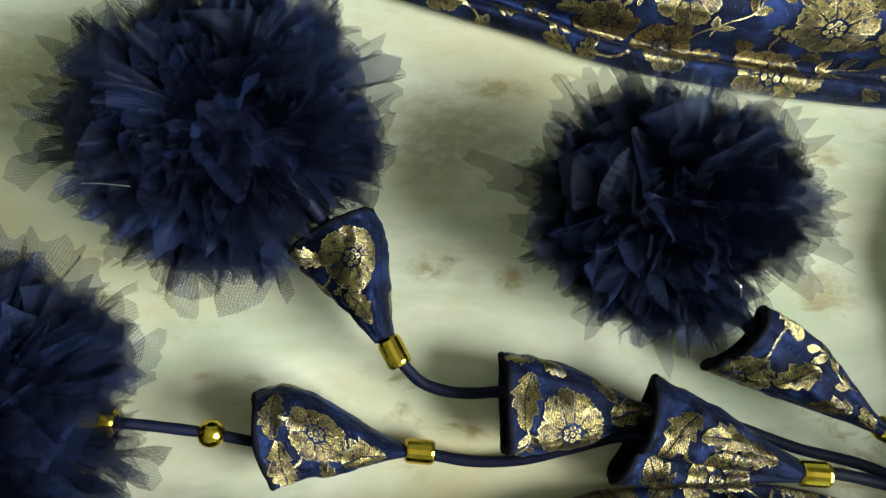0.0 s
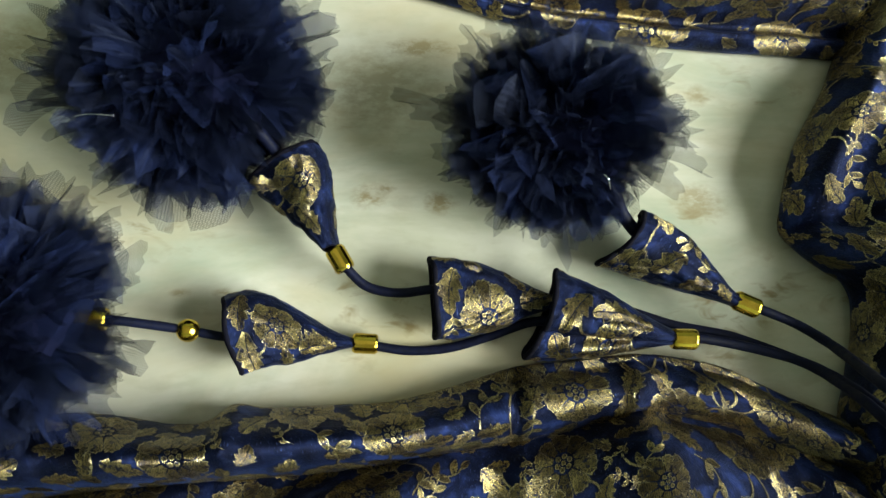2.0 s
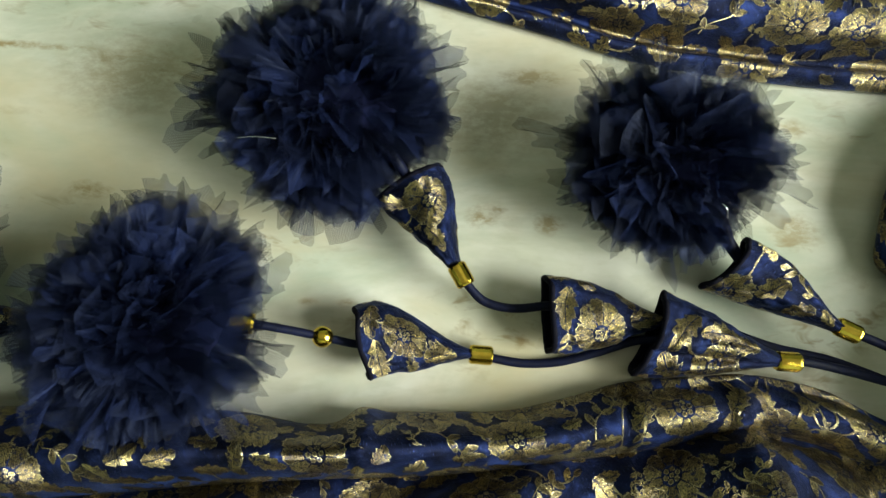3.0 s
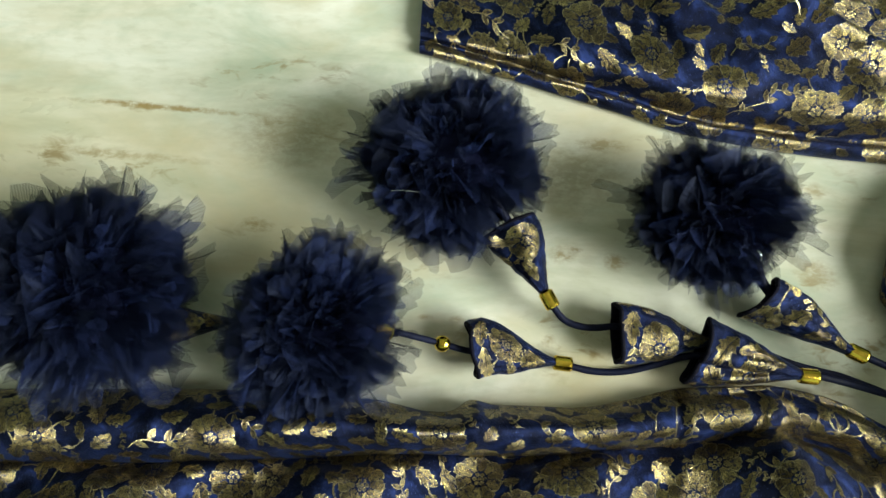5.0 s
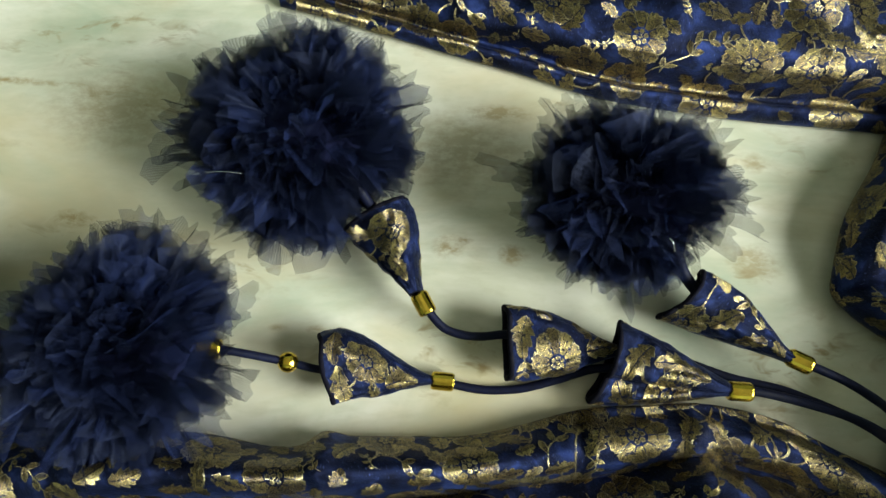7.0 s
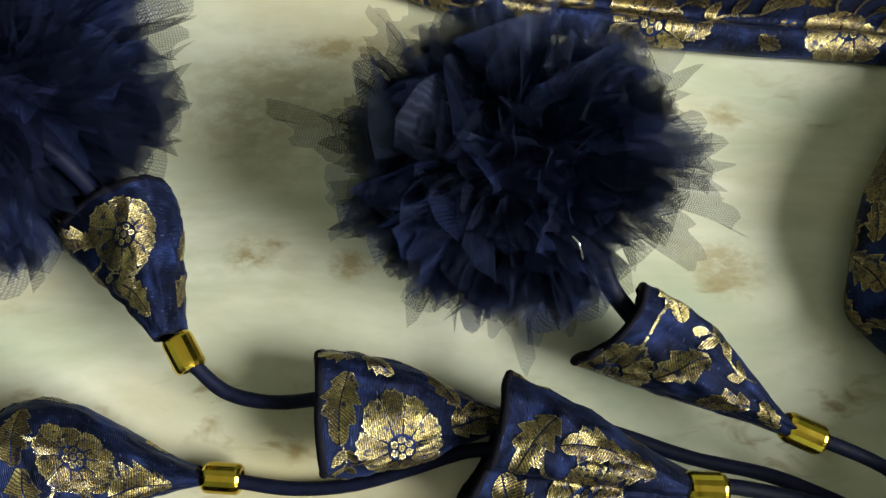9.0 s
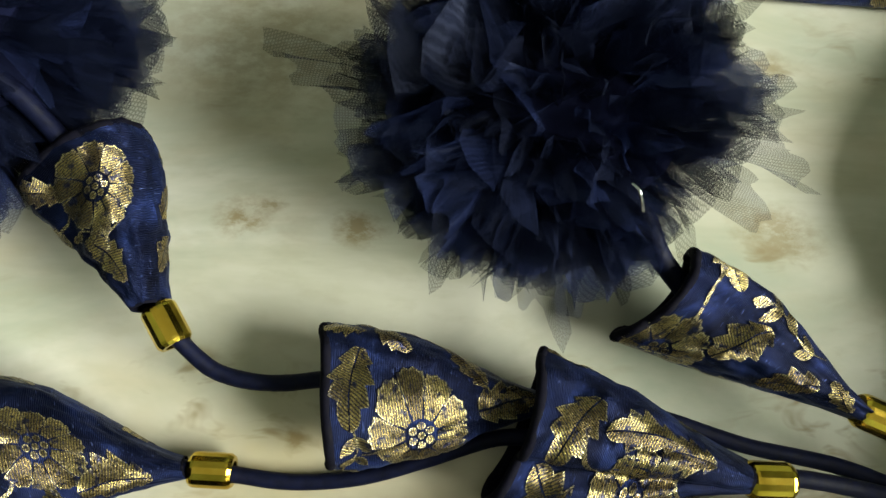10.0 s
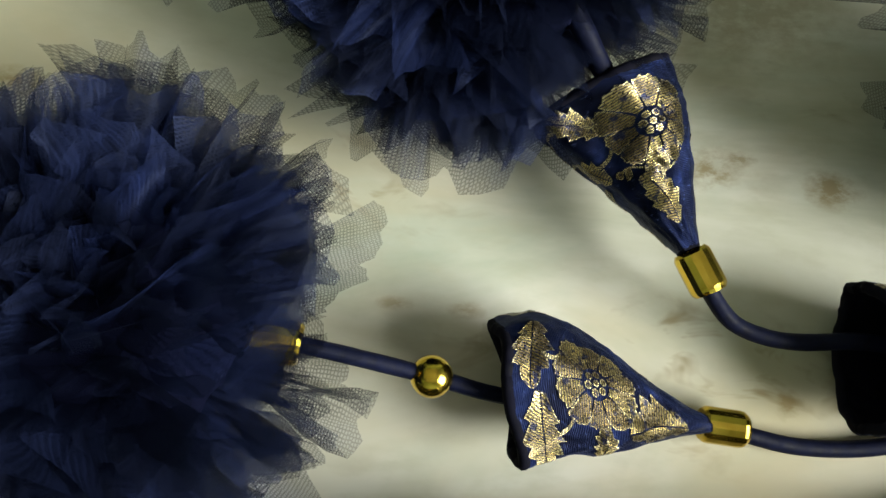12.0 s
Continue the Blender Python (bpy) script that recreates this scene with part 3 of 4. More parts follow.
def crest(x):
    return float(np.interp(x, [-0.4, -0.16, -0.05, 0.03, 0.085, 0.12, 0.2], [0.028, 0.028, 0.033, 0.029, 0.018, 0.016, 0.024]))


roll = loft([between(ROLL_TOP, CREASE, 0.06, 0.0008), between(ROLL_TOP, CREASE, 0.0, 0.010), between(ROLL_TOP, CREASE, 0.16, lambda x: 0.62 * crest(x)),
             between(ROLL_TOP, CREASE, 0.38, lambda x: 0.93 * crest(x)), between(ROLL_TOP, CREASE, 0.58, crest), between(ROLL_TOP, CREASE, 0.82, lambda x: 0.80 * crest(x)), between(ROLL_TOP, CREASE, 0.985, lambda x: 0.34 * crest(x)),
             between(ROLL_TOP, CREASE, 1.0, 0.003)], 330, 46, 0.0013, 52, folds=ROLL_FOLDS)
cloth("folded_hem", roll, garment, ROLL_MOTIFS, 11, 0.3, "rolled fold of navy brocade with gold flowers")

LOW = [(x, y - 0.2) for x, y in CREASE]
lower = loft([between(CREASE, LOW, -0.02, 0.002), between(CREASE, LOW, 0.012, lambda x: 0.011 + 0.003 * math.sin(x * 70)), between(CREASE, LOW, 0.06, lambda x: 0.020 + 0.006 * math.sin(x * 62 + 1)),
              between(CREASE, LOW, 0.2, lambda x: 0.025 + 0.008 * math.sin(x * 55 + 1.6)), between(CREASE, LOW, 0.5, lambda x: 0.024 + 0.008 * math.sin(x * 45 + 2)), between(CREASE, LOW, 1.0, 0.004)], 300, 110, 0.0011, 34, 3.0, folds=LOW_FOLDS)
cloth("lower_panel", lower, garment, LOW_MOTIFS, 12, 1.0, "spread navy brocade panel with gold flowers")

SIDE = [(0.245, 0.155), (0.213, 0.1005), (0.1995, 0.0747), (0.1812, 0.0458), (0.1728, 0.020), (0.177, 0.0059), (0.1885, -0.0027), (0.197, -0.0096), (0.1965, -0.0267), (0.191, -0.0420), (0.186, -0.062), (0.19, -0.11), (0.195, -0.2)]
SIDE_FAR = [(x * 0.3 + 0.40, y) for x, y in SIDE]
def heap(y):
    """The garment lies piled higher beside the cords than beside the pompom."""
    return float(np.interp(y, [-0.2, -0.11, -0.05, 0.0, 0.05, 0.16], [0.4, 0.55, 0.9, 0.7, 0.55, 0.5]))


def ridge(y):
    """The edge fold is highest where the cords run over it."""
    return float(np.interp(y, [-0.2, -0.12, -0.075, -0.045, -0.015, 0.012, 0.05, 0.16], [0.5, 0.75, 1.35, 1.85, 1.35, 0.75, 0.75, 0.75]))


side = loft([between(SIDE, SIDE_FAR, 0.03, 0.0008), between(SIDE, SIDE_FAR, 0.0, 0.006), between(SIDE, SIDE_FAR, 0.008, 0.018, pile=ridge), between(SIDE, SIDE_FAR, 0.036, 0.031, pile=ridge), between(SIDE, SIDE_FAR, 0.080, 0.033, pile=ridge), between(SIDE, SIDE_FAR, 0.16, 0.037, pile=ridge),
             between(SIDE, SIDE_FAR, 0.27, 0.029, pile=ridge), between(SIDE, SIDE_FAR, 0.36, 0.030, pile=heap), between(SIDE, SIDE_FAR, 0.50, 0.024, pile=heap), between(SIDE, SIDE_FAR, 0.70, 0.020, pile=heap), between(SIDE, SIDE_FAR, 1.0, 0.003)], 250, 170, 0.0013, 30, 7.0, folds=SIDE_FOLDS)
cloth("side_panel", side, garment, SIDE_MOTIFS, 13, 1.0, "draped navy brocade panel with gold flowers")

EDGE = [(-0.0755, 0.1464), (-0.0484, 0.1399), (0.0027, 0.1251), (0.0471, 0.1127), (0.0778, 0.1033), (0.1234, 0.0968), (0.1566, 0.0939), (0.1889, 0.0923), (0.25, 0.088)]
FARE = [(-0.078, 0.36), (-0.04, 0.36), (0.01, 0.36), (0.06, 0.36), (0.09, 0.36), (0.13, 0.36), (0.16, 0.36), (0.20, 0.36), (0.26, 0.36)]


def rise(x):
    return float(np.interp(x, [-0.08, -0.04, 0.0, 0.06, 0.13, 0.26], [0.008, 0.011, 0.018, 0.028, 0.034, 0.036]))


upper = loft([between(EDGE, FARE, 0.006, 0.0008), between(EDGE, FARE, 0.0, 0.004), between(EDGE, FARE, 0.014, lambda x: 0.006 + 0.15 * rise(x)), between(EDGE, FARE, 0.040, lambda x: 0.003 + 0.12 * rise(x)),
              between(EDGE, FARE, 0.052, lambda x: 0.95 * rise(x)), between(EDGE, FARE, 0.16, lambda x: 1.12 * rise(x) + 0.0012 * math.sin(x * 120)), between(EDGE, FARE, 0.4, lambda x: 1.15 * rise(x) + 0.002 * math.sin(x * 105 + 1)),
              between(EDGE, FARE, 0.7, lambda x: 1.0 * rise(x)), between(EDGE, FARE, 1.0, 0.003)], 250, 150, 0.0009, 46, 9.0, folds=UPPER_FOLDS, drop=((0.1189, 0.1751, 0.1705, 0.1339), 0.022))
cloth("upper_panel", upper, garment, TOP_MOTIFS, 14, 1.0, "straight-hemmed navy brocade panel with gold flowers")


# ---- tassels ----
def fabric_cone(apex, ear_a, ear_b, high, parent, seed, lip=0.003, under=0.002, bulge=(0.0, 0.0), seams=(), wrinkle=1.0, gold=()):
    """A stuffed brocade cone: narrow at the apex, with an open mouth drawn out into two rounded ears.
    lip, under: how far the upper edge of the mouth is set back and the lower one stands out; bulge: of the two sides;
    seams: angle, depth, width of pinched folds along it; gold: motifs at known places (kind, along, round, size, turn)."""
    apex, a3, b3 = Vector(apex), Vector(ear_a), Vector(ear_b)
    axis, half = (a3 + b3) / 2 - apex, (a3 - b3) / 2
    d = axis.normalized()
    up = d.cross(half).normalized()
    up = up if up.z > 0 else -up
    out = half.normalized()
    nu, nv = 48, 72
    grid, inner = np.zeros((nu, nv + 1, 3)), np.zeros((nu, nv, 3))
    for i in range(nu):
        s = i / (nu - 1)
        r = 0.15 + 0.85 * s ** 1.05
        flare = 0.10 * max(0.0, s - 0.86) / 0.14
        for j in range(nv + 1):
            a = 2 * math.pi * j / nv
            c, q = math.cos(a), math.sin(a)
            cc = math.copysign(abs(c) ** 0.80, c)
            side = 1 + bulge[0 if c > 0 else 1] * math.sin(math.pi * s ** 1.1)
            mid = 1 - abs(c) ** 1.6
            ext = 0.0012 * abs(c) ** 5 - (lip * max(0, q) ** 0.5 - under * max(0, -q) ** 0.5) * mid
            wob = 1 + 0.15 * noise.noise(Vector((c * 1.3 + seed, q * 1.3, s * 3))) + 0.09 * noise.noise(Vector((c * 3.5 + seed, q * 3.5, s * 8))) + 0.04 * noise.noise(Vector((c * 8 + seed, q * 8, s * 18)))
            wob += wrinkle * 0.035 * math.sin(s * 34 + 4 * noise.noise(Vector((c * 2, q * 2, seed)))) * (1 - s) ** 0.7
            for at, depth, width in seams:
                wob -= depth * math.exp(-((a - at) / width) ** 2) * min(1, 2.2 * s)
            tall = high * (0.26 * (1 - s) + r * (1.12 - 0.38 * s)) * (1 - 0.10 * abs(c) ** 4)
            p = apex + axis * s + d * ext * s ** 3 + out * cc * half.length * r * side * (0.4 + 0.6 * wob) + up * math.copysign(abs(q) ** 0.78, q) * tall * (wob + flare)
            grid[i, j] = p
            if j < nv:
                inner[i, j] = p - (out * c + up * q) * 0.0018 * min(1, s * 3) - d * 0.0002
    grid[:, :, 2] = np.maximum(grid[:, :, 2], 0.0008)
    inner[:, :, 2] = np.maximum(inner[:, :, 2], 0.0016)
    turned = False
    surf = Surface(grid)
    mid = grid.mean((0, 1))
    if ((grid - mid) * surf.n).sum(2).mean() < 0:
        turned, surf = True, Surface(grid[:, ::-1].copy())
    ob = mesh_object("fabric_cone", surf.g.reshape(-1, 3), grid_faces(nu, nv + 1), SATIN, parent, "stuffed navy brocade cone with gold flowers", True, surf.uv())
    mesh_object("lining", inner.reshape(-1, 3), grid_faces(nu, nv, True), LINING, ob)
    rim = [tuple(p) for p in grid[-1, :-1] * 0.45 + inner[-1] * 0.55]
    v, f = tube([(x, y, max(z, 0.0018)) for x, y, z in rim + rim[:2]], 0.0012, 110, 8)
    mesh_object("rolled_rim", v, f, LINING, ob, "dark rolled cloth edge")
    rng = random.Random(seed)
    rows, taken = [], []
    for kind, along, around, size, turn in gold:
        j = int(around % 1.0 * nv)
        ij = (int(along * (nu - 1)), nv - j if turned else j)
        rows.append((kind, ij, size * 0.92, turn))
        taken.append((*surf.g[ij], size))
    for kind, size, tries in (("flower", 0.0100, 12), ("leaf", 0.0070, 200), ("sprig", 0.0070, 120), ("leaf", 0.0046, 120)):
        for _ in range(tries):
            ij = (rng.randrange(6, nu - 2), rng.randrange(2, nv - 1))
            p, sz = surf.g[ij], size * rng.uniform(0.85, 1.1)
            if surf.lv[ij] < 0.00040:
                continue
            if clear(p, sz, taken, 0.88):
                rows.append((kind, ij, sz, rng.uniform(0, 6.28)))
                taken.append((*p, sz))
    embroider(surf, rows, "woven_motif", ob, seed + 50)
    return ob


def lathe(profile, at, d, mat, name, parent, label, sides=24, smooth=True):
    d = Vector(d).normalized()
    side = d.cross(Vector((0, 0, 1))).normalized()
    up = side.cross(d)
    verts = [Vector(at) + d * s + (side * math.cos(2 * math.pi * k / sides) + up * math.sin(2 * math.pi * k / sides)) * r for s, r in profile for k in range(sides)]
    return mesh_object(name, verts, grid_faces(len(profile), sides, True), mat, parent, label, smooth)


def gold_bead(at, d, parent, length=0.0092, r=0.0038):
    """A short gold tube with soft facets, chamfered ends and a bore."""
    h = length / 2
    prof = [(-h + 0.002, r * 0.55), (-h, r * 0.60), (-h, r * 0.84), (-h + 0.0007, r * 0.97), (-h + 0.0013, r), (h - 0.0013, r), (h - 0.0007, r * 0.97), (h, r * 0.84), (h, r * 0.60), (h - 0.002, r * 0.55)]
    return lathe(prof, at, d, GOLD, "tube_bead", parent, "shiny gold tube bead", 18, False)


def round_bead(at, d, parent, r=0.0041):
    prof = [(r * math.sin(a), r * math.cos(a)) for a in np.linspace(-1.25, 1.25, 13)]
    return lathe(prof, at, d, GOLD, "round_bead", parent, "shiny round gold bead", 24)


def cord(points, parent, r=0.0018):
    v, f = tube(points, r, max(20, 14 * len(points)))
    return mesh_object("cord", v, f, CORD, parent, "thin navy satin cord")


def petal_meshes(count):
    """Cut pieces of net that start at the middle and open outwards along x: by turns ruffled fans, pleated strips and pointed ends."""
    rng, out = random.Random(77), []
    for k in range(count):
        n, m = 12, 23
        ph, curl = rng.uniform(0, 6.28), rng.uniform(-0.5, 0.5)
        if k % 3 == 0:
            spread, waves, amp, jag, slant = rng.uniform(0.34, 0.58), rng.uniform(1.6, 3.2), rng.uniform(0.14, 0.26), rng.uniform(0.04, 0.11), rng.uniform(-0.05, 0.05)
        elif k % 3 == 1:
            spread, waves, amp, jag, slant = rng.uniform(0.20, 0.38), rng.uniform(3.0, 5.0), rng.uniform(0.05, 0.10), rng.uniform(0.05, 0.12), rng.uniform(-0.12, 0.12)
        else:
            spread, waves, amp, jag, slant = rng.uniform(0.17, 0.30), rng.uniform(1.2, 2.6), rng.uniform(0.06, 0.13), rng.uniform(0.02, 0.05), rng.uniform(-0.22, 0.22)
        teeth = rng.uniform(2.0, 4.5)
        verts, uvs = [], []
        for i in range(n):
            s = i / (n - 1)
            for j in range(m):
                q = 2 * j / (m - 1) - 1
                a = q * spread * (0.50 + 0.50 * s)
                saw = abs(((q * teeth + ph) % 2.0) - 1.0)
                cut = 1 - jag * (2.2 * saw) - 0.06 * q * q + slant * q + 0.02 * math.sin(q * 13 + ph * 3) + 0.010 * math.sin(q * 27 + ph * 5)
                r = 0.10 + (cut - 0.10) * s
                z = amp * s ** 1.4 * math.sin(q * waves * math.pi + ph) + curl * s * s * 0.4 + 0.05 * s * math.sin(s * 9 + q * 4 + ph) + 0.025 * s * math.sin(q * 15 + ph * 2)
                verts.append((r * math.cos(a), r * math.sin(a), z * r))
                uvs.append((r * 0.046, a * r * 0.052 + 0.004 * q))
        me = bpy.data.meshes.new("tulle_sheet")
        me.from_pydata(verts, [], grid_faces(n, m))
        layer = me.uv_layers.new(name="uv")
        idx = np.empty(len(me.loops), dtype=np.int32)
        me.loops.foreach_get("vertex_index", idx)
        layer.data.foreach_set("uv", np.array(uvs, dtype=np.float32)[idx].ravel())
        me.materials.append(TULLE)
        me.polygons.foreach_set("use_smooth", [True] * len(me.polygons))
        out.append(me)
    return out


SHEETS = petal_meshes(36)


def pompom(at, r, parent, seed, sheets=290, squash=0.74, gap=None, open_angle=31, tufts=()):
    """A flattened ball of gathered net: a dark core, and cut sheets standing out of it all round.
    tufts: directions in plan (degrees), reach and width of single ends that stick out."""
    rng = random.Random(seed)
    bm = bmesh.new()
    bmesh.ops.create_icosphere(bm, subdivisions=4, radius=0.58)
    for v in bm.verts:
        v.co *= 1 + 0.20 * noise.noise(v.co * 4 + Vector((seed, 0, 0))) + 0.10 * noise.noise(v.co * 11 + Vector((seed, 3, 0)))
    pom = part("pompom", bm, CORE, parent, "fluffy navy tulle pompom with ragged ruffled edges")
    pom.location, pom.scale = at, (r, r, r * squash)
    count = sheets - len(tufts)
    for k in range(count):
        z = 1 - 2 * (k + 0.5) / count
        a = k * 2.39996 + rng.uniform(-0.2, 0.2)
        z = max(-0.80, min(0.97, z + rng.uniform(-0.08, 0.08)))
        w = math.sqrt(1 - z * z)
        d = Vector((w * math.cos(a), w * math.sin(a), z))
        if gap and d.angle(Vector(gap)) < radians(open_angle) and z > -0.30:
            continue
        ob = new("tulle_sheet", rng.choice(SHEETS))
        ob.parent = pom
        q = d.to_track_quat("X", "Z").to_matrix().to_4x4()
        size, wide = rng.uniform(0.80, 1.05), rng.uniform(0.85, 1.25)
        size *= 1 + 0.22 * noise.noise(d * 1.9 + Vector((seed * 3.1, 0, 0)))
        ob.matrix_local = q @ Matrix.Rotation(rng.uniform(0, 6.28), 4, "X") @ Matrix.Diagonal((size, size * wide, size, 1))
    for way, reach, wide in tufts:
        a = radians(way)
        d = Vector((math.cos(a), math.sin(a), rng.uniform(-0.12, 0.25)))
        ob = new("tulle_sheet", SHEETS[rng.randrange(12) * 3 + 2])
        ob.parent = pom
        ob.matrix_local = d.to_track_quat("X", "Z").to_matrix().to_4x4() @ Matrix.Rotation(rng.uniform(-0.5, 0.5), 4, "X") @ Matrix.Diagonal((reach, reach * wide, reach, 1))
    return pom


def tassel(at, label):
    ob = thing("tassel_string", at, label, "tassel", "tassels on navy cords")
    ob["laid"] = 1
    return ob


one = tassel((-0.1, -0.025, 0), "navy cord with two tulle pompoms, brocade cones, gold beads")
pompom((-0.2190, -0.0135, 0.038), 0.0535, one, 21, tufts=[(40, 1.12, 1.0), (75, 1.14, 1.0), (100, 1.10, 0.9), (15, 1.10, 1.0), (-20, 1.10, 0.8)])
fabric_cone((-0.157, -0.0205, 0.017), (-0.1890, -0.0140, 0.019), (-0.1900, -0.0370, 0.017), 0.011, one, 31)
pompom((-0.1108, -0.0228, 0.034), 0.0440, one, 22, gap=(0.95, 0.0, 0.12), tufts=[(112, 1.20, 0.9), (85, 1.18, 1.0), (68, 1.22, 1.1), (40, 1.08, 1.0), (-35, 1.18, 0.8), (-52, 1.16, 0.6), (-100, 1.12, 0.9), (14, 1.12, 0.9), (-12, 1.10, 0.7)])
gold_bead((-0.0795, -0.0225, 0.0300), (1, -0.10, -0.15), one, 0.0094, 0.0040)
round_bead((-0.0517, -0.0255, 0.0185), (1, -0.12, -0.1), one)
cord([(-0.157, -0.0205, 0.017), (-0.13, -0.021, 0.025), (-0.10, -0.0215, 0.030), (-0.0795, -0.0225, 0.0300), (-0.066, -0.0237, 0.0245), (-0.0517, -0.0255, 0.0185), (-0.040, -0.0275, 0.0155), (-0.025, -0.0285, 0.012)], one, 0.0016)
fabric_cone((0.0035, -0.0288, 0.0062), (-0.0393, -0.0143, 0.0180), (-0.0328, -0.0400, 0.0115), 0.0115, one, 32, -0.003, -0.003, (0.75, 0.05), wrinkle=0.6, gold=[("flower", 0.62, 0.22, 0.0098, 0.3), ("leaf", 0.34, 0.28, 0.0075, 0.1), ("leaf", 0.90, 0.36, 0.0080, 1.5), ("leaf", 0.90, 0.16, 0.0070, 1.4)])
gold_bead((0.0089, -0.0294, 0.0055), (1, -0.06, 0), one)
cord([(0.0, -0.0287, 0.007), (0.0089, -0.0294, 0.0055), (0.0131, -0.0303, 0.0042), (0.026, -0.0320, 0.0028), (0.0405, -0.0310, 0.0028), (0.0557, -0.0270, 0.005), (0.071, -0.0225, 0.010), (0.088, -0.0235, 0.015)], one)
fabric_cone((0.1190, -0.0297, 0.0200), (0.0800, -0.0055, 0.0185), (0.0687, -0.0350, 0.0060), 0.0150, one, 33, 0.0025, -0.001, (0.12, 0.25), [(1.85, 0.42, 0.17), (1.15, 0.10, 0.20)], gold=[("leaf", 0.82, 0.20, 0.0088, 1.2), ("leaf", 0.52, 0.16, 0.0080, 0.2), ("flower", 0.48, 0.36, 0.0098, 0.3), ("leaf", 0.30, 0.18, 0.0060, 0.1)])
gold_bead((0.1235, -0.0306, 0.0205), (1, -0.03, 0), one)
cord([(0.1175, -0.0300, 0.0200), (0.1235, -0.0306, 0.0205), (0.1305, -0.0304, 0.0200), (0.1470, -0.0334, 0.0190), (0.1623, -0.0388, 0.0240), (0.1664, -0.0456, 0.0360), (0.1626, -0.0560, 0.0600), (0.1671, -0.0713, 0.0730), (0.1774, -0.0819, 0.0720)], one)

two = tassel((-0.05, 0.058, 0), "navy cord with tulle pompom, two brocade cones, gold bead")
pompom((-0.0525, 0.0628, 0.035), 0.0475, two, 23, gap=(0.72, -0.68, 0.1), open_angle=17, tufts=[(172, 1.22, 1.0), (180, 1.16, 0.7), (188, 1.20, 0.7), (196, 1.10, 0.9), (20, 1.17, 0.9), (28, 1.12, 0.7), (48, 1.08, 1.0), (100, 1.12, 0.8), (128, 1.08, 0.9), (-120, 1.08, 0.8), (-105, 1.10, 0.7)])
fabric_cone((-0.0028, 0.0036, 0.0185), (-0.0078, 0.0418, 0.0230), (-0.0335, 0.0290, 0.0120), 0.0130, two, 34, -0.001, -0.002, (0.22, 0.06), [(2.0, 0.10, 0.25)], gold=[("flower", 0.70, 0.20, 0.0105, 0.4), ("leaf", 0.30, 0.24, 0.0062, 0.2), ("sprig", 0.47, 0.24, 0.0075, 1.5), ("leaf", 0.88, 0.36, 0.0070, 0.9)])
gold_bead((0.0, 0.0, 0.0172), (0.5, -0.85, -0.1), two)
cord([(-0.048, 0.054, 0.050), (-0.033, 0.047, 0.036), (-0.0240, 0.039, 0.027), (-0.0140, 0.025, 0.020)], two, 0.0022)
cord([(-0.0015, 0.0020, 0.0180), (0.0, 0.0, 0.0172), (0.0026, -0.0032, 0.0150), (0.0086, -0.0085, 0.0115), (0.0162, -0.0108, 0.0100), (0.0242, -0.0112, 0.0100), (0.0356, -0.0105, 0.0130), (0.050, -0.0125, 0.014)], two)
fabric_cone((0.0790, -0.0150, 0.0115), (0.0338, 0.0005, 0.0180), (0.0358, -0.0293, 0.0110), 0.0130, two, 35, -0.001, 0.000, (0.35, 0.18), [(1.2, 0.08, 0.3)], gold=[("flower", 0.60, 0.33, 0.0115, 0.5), ("leaf", 0.90, 0.22, 0.0080, 1.4), ("sprig", 0.93, 0.38, 0.0085, 1.57)])
cord([(0.0760, -0.0149, 0.0118), (0.0880, -0.0142, 0.0110), (0.1046, -0.0178, 0.0100), (0.1247, -0.0241, 0.0100), (0.1453, -0.0288, 0.0120), (0.1625, -0.0375, 0.0200), (0.1674, -0.0441, 0.0330), (0.1647, -0.0534, 0.0560), (0.1685, -0.0677, 0.0720), (0.1782, -0.0776, 0.0720)], two)

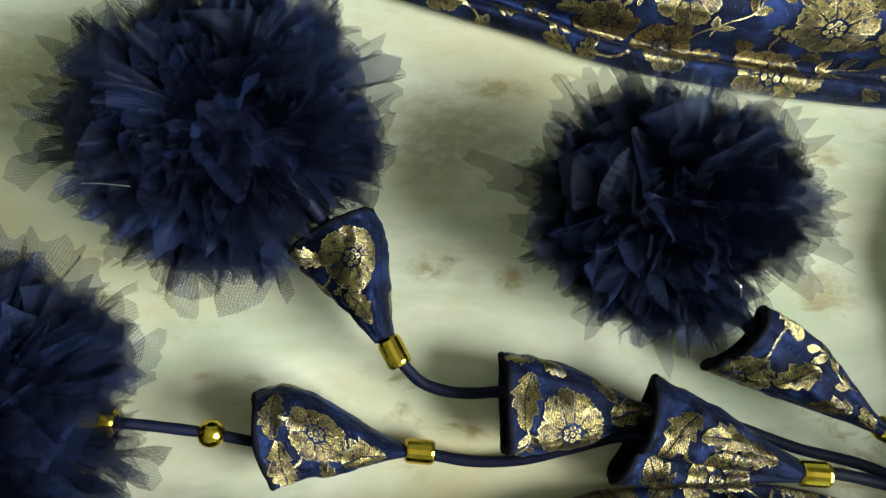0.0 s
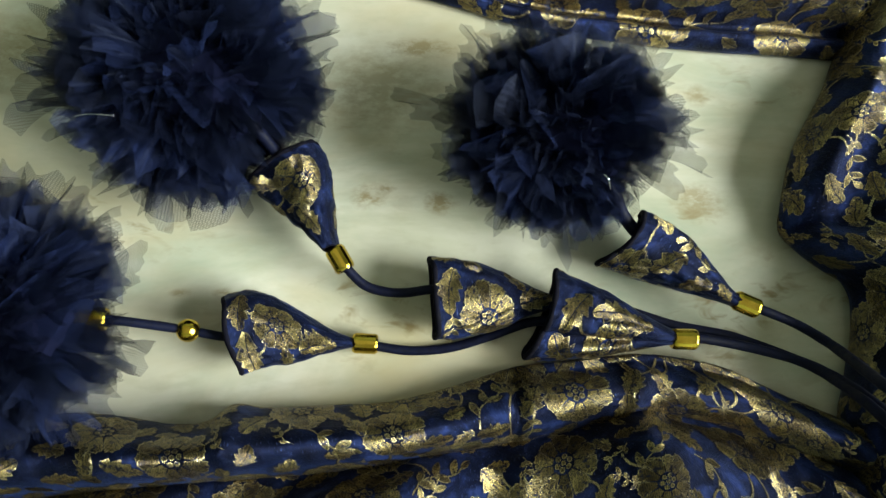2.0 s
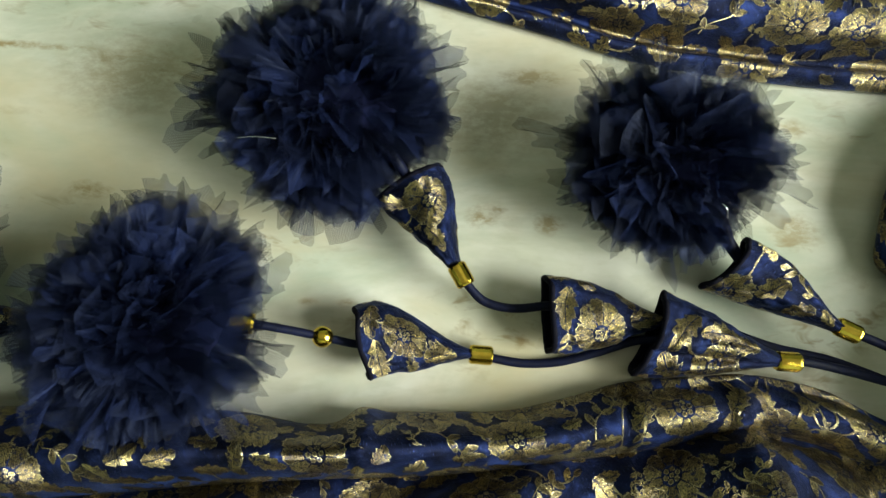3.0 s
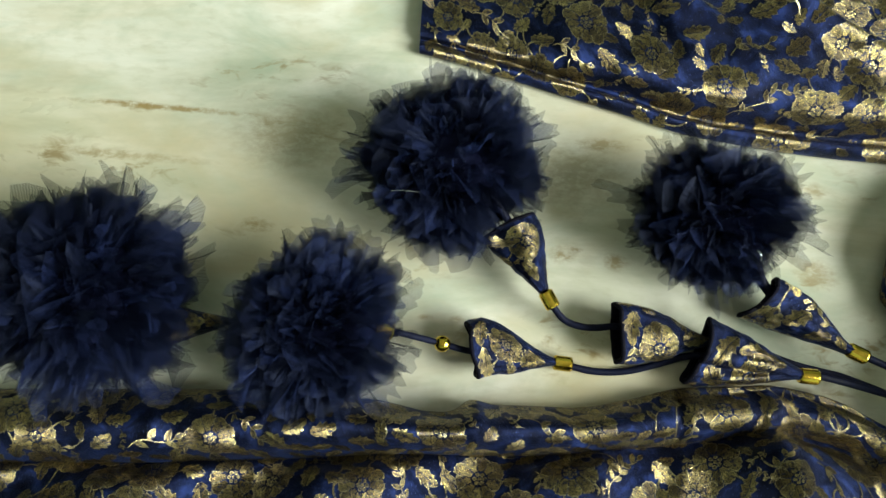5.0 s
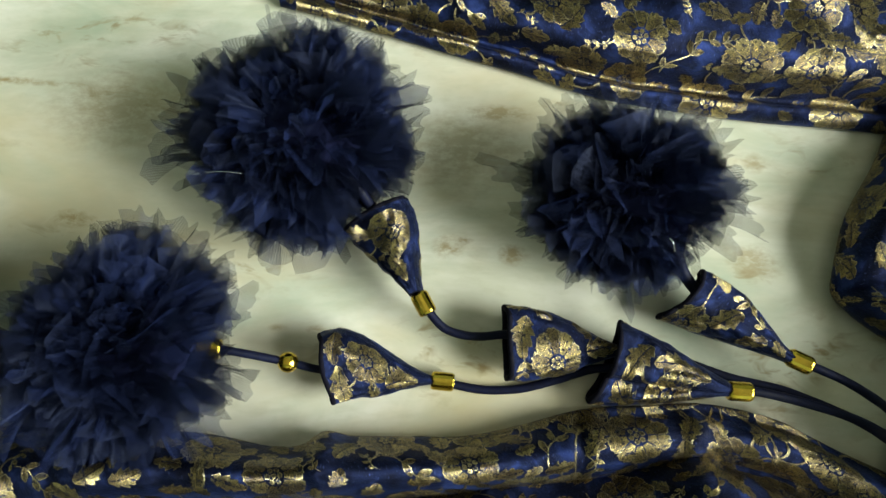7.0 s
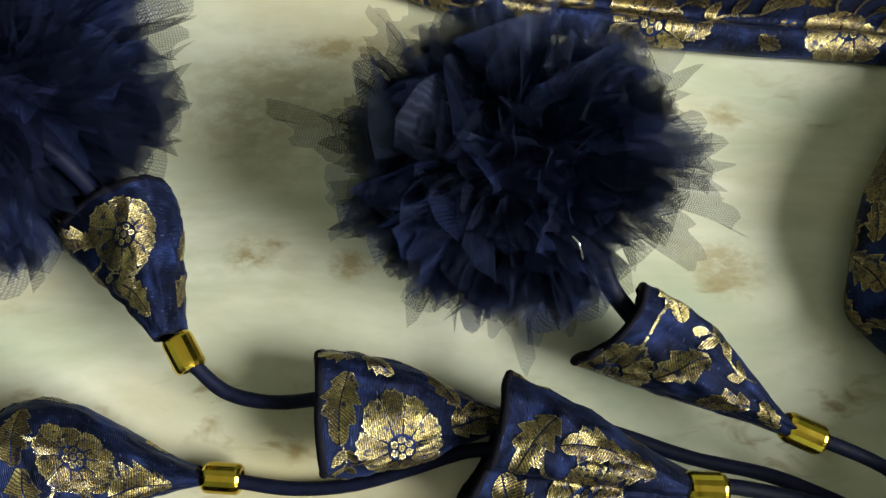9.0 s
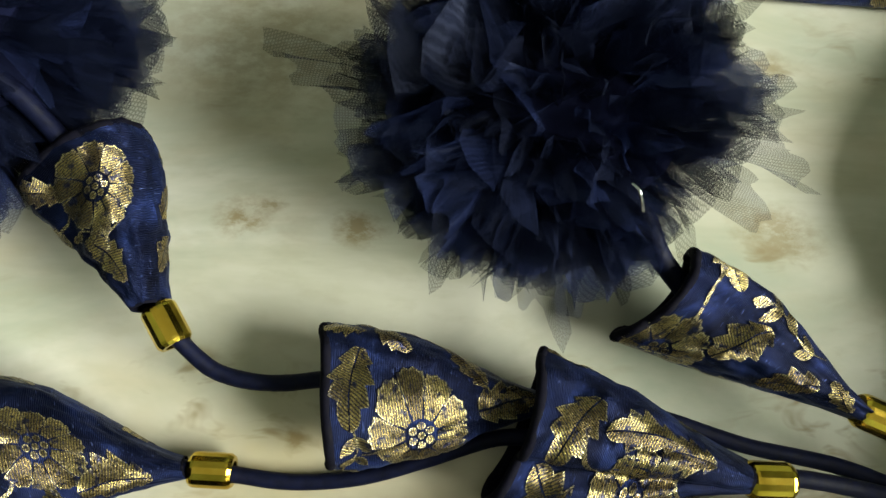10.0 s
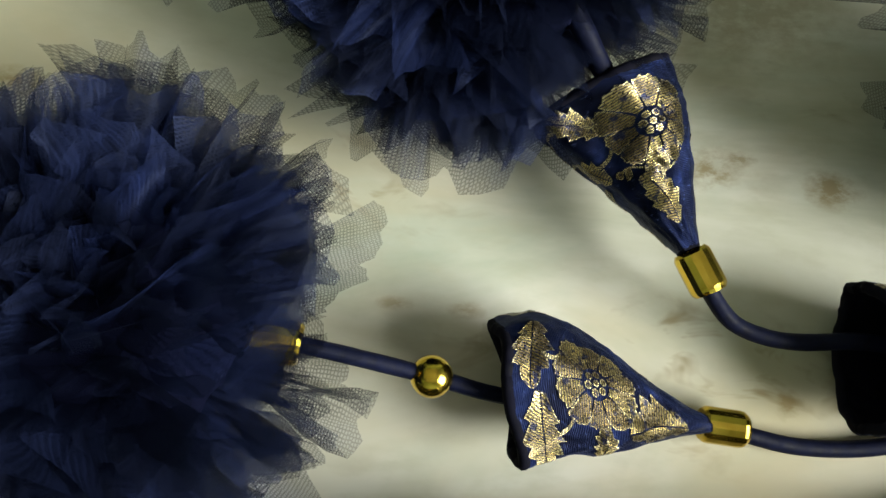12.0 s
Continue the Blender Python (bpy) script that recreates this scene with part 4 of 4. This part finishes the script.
three = tassel((0.08, 0.038, 0), "navy cord with tulle pompom, single brocade cone, gold bead")
pompom((0.0800, 0.0430, 0.033), 0.0415, three, 24, gap=(0.68, -0.73, 0.15), open_angle=24, tufts=[(168, 1.16, 1.1), (176, 1.30, 0.7), (186, 1.12, 1.2), (152, 1.14, 0.7), (140, 1.22, 0.6), (118, 1.18, 0.8), (104, 1.20, 0.8), (84, 1.15, 1.0), (60, 1.16, 1.0), (38, 1.20, 0.9), (22, 1.12, 1.0), (10, 1.22, 0.8), (2, 1.26, 0.7), (-8, 1.20, 0.8), (-18, 1.12, 0.8), (-112, 1.0, 0.8)])
cord([(0.085, 0.035, 0.035), (0.0990, 0.0235, 0.027), (0.1062, 0.0148, 0.0190), (0.1180, 0.0020, 0.0150)], three, 0.0025)
fabric_cone((0.1450, -0.0172, 0.0195), (0.1155, 0.0178, 0.0165), (0.0980, -0.0010, 0.0095), 0.0125, three, 36, 0.003, -0.003, (0.42, 0.08), [(1.25, 0.16, 0.18), (2.1, 0.10, 0.2)], gold=[("flower", 0.86, 0.42, 0.0108, 0.3), ("leaf", 0.62, 0.27, 0.0085, 1.2), ("sprig", 0.45, 0.13, 0.0085, 0.1), ("leaf", 0.35, 0.33, 0.0060, 0.6)])
gold_bead((0.1480, -0.0183, 0.0210), (0.9, -0.4, 0), three)
cord([(0.1450, -0.0160, 0.0205), (0.1480, -0.0183, 0.0210), (0.1537, -0.0202, 0.0205), (0.1657, -0.0256, 0.0210), (0.1717, -0.0339, 0.0300), (0.1676, -0.0431, 0.0500), (0.1645, -0.0507, 0.0660), (0.1702, -0.0581, 0.0720), (0.1811, -0.0667, 0.0710)], three)


# ---- small bright bits caught in the net ----
v, f = tube([(-0.0800, 0.0372, 0.0560), (-0.0735, 0.0362, 0.0600), (-0.0660, 0.0358, 0.0600)], 0.00017, 20, 6)
tagged(mesh_object("tinsel_thread", v, f, SILVER), "thin silver thread caught on the tulle pompom", "thread")
v, f = tube([(0.0872, 0.0190, 0.0560), (0.0885, 0.0172, 0.0565), (0.0900, 0.0150, 0.0530)], 0.0003, 14, 6)
tagged(mesh_object("staple", v, f, SILVER), "small silver staple holding the tulle pompom", "staple")
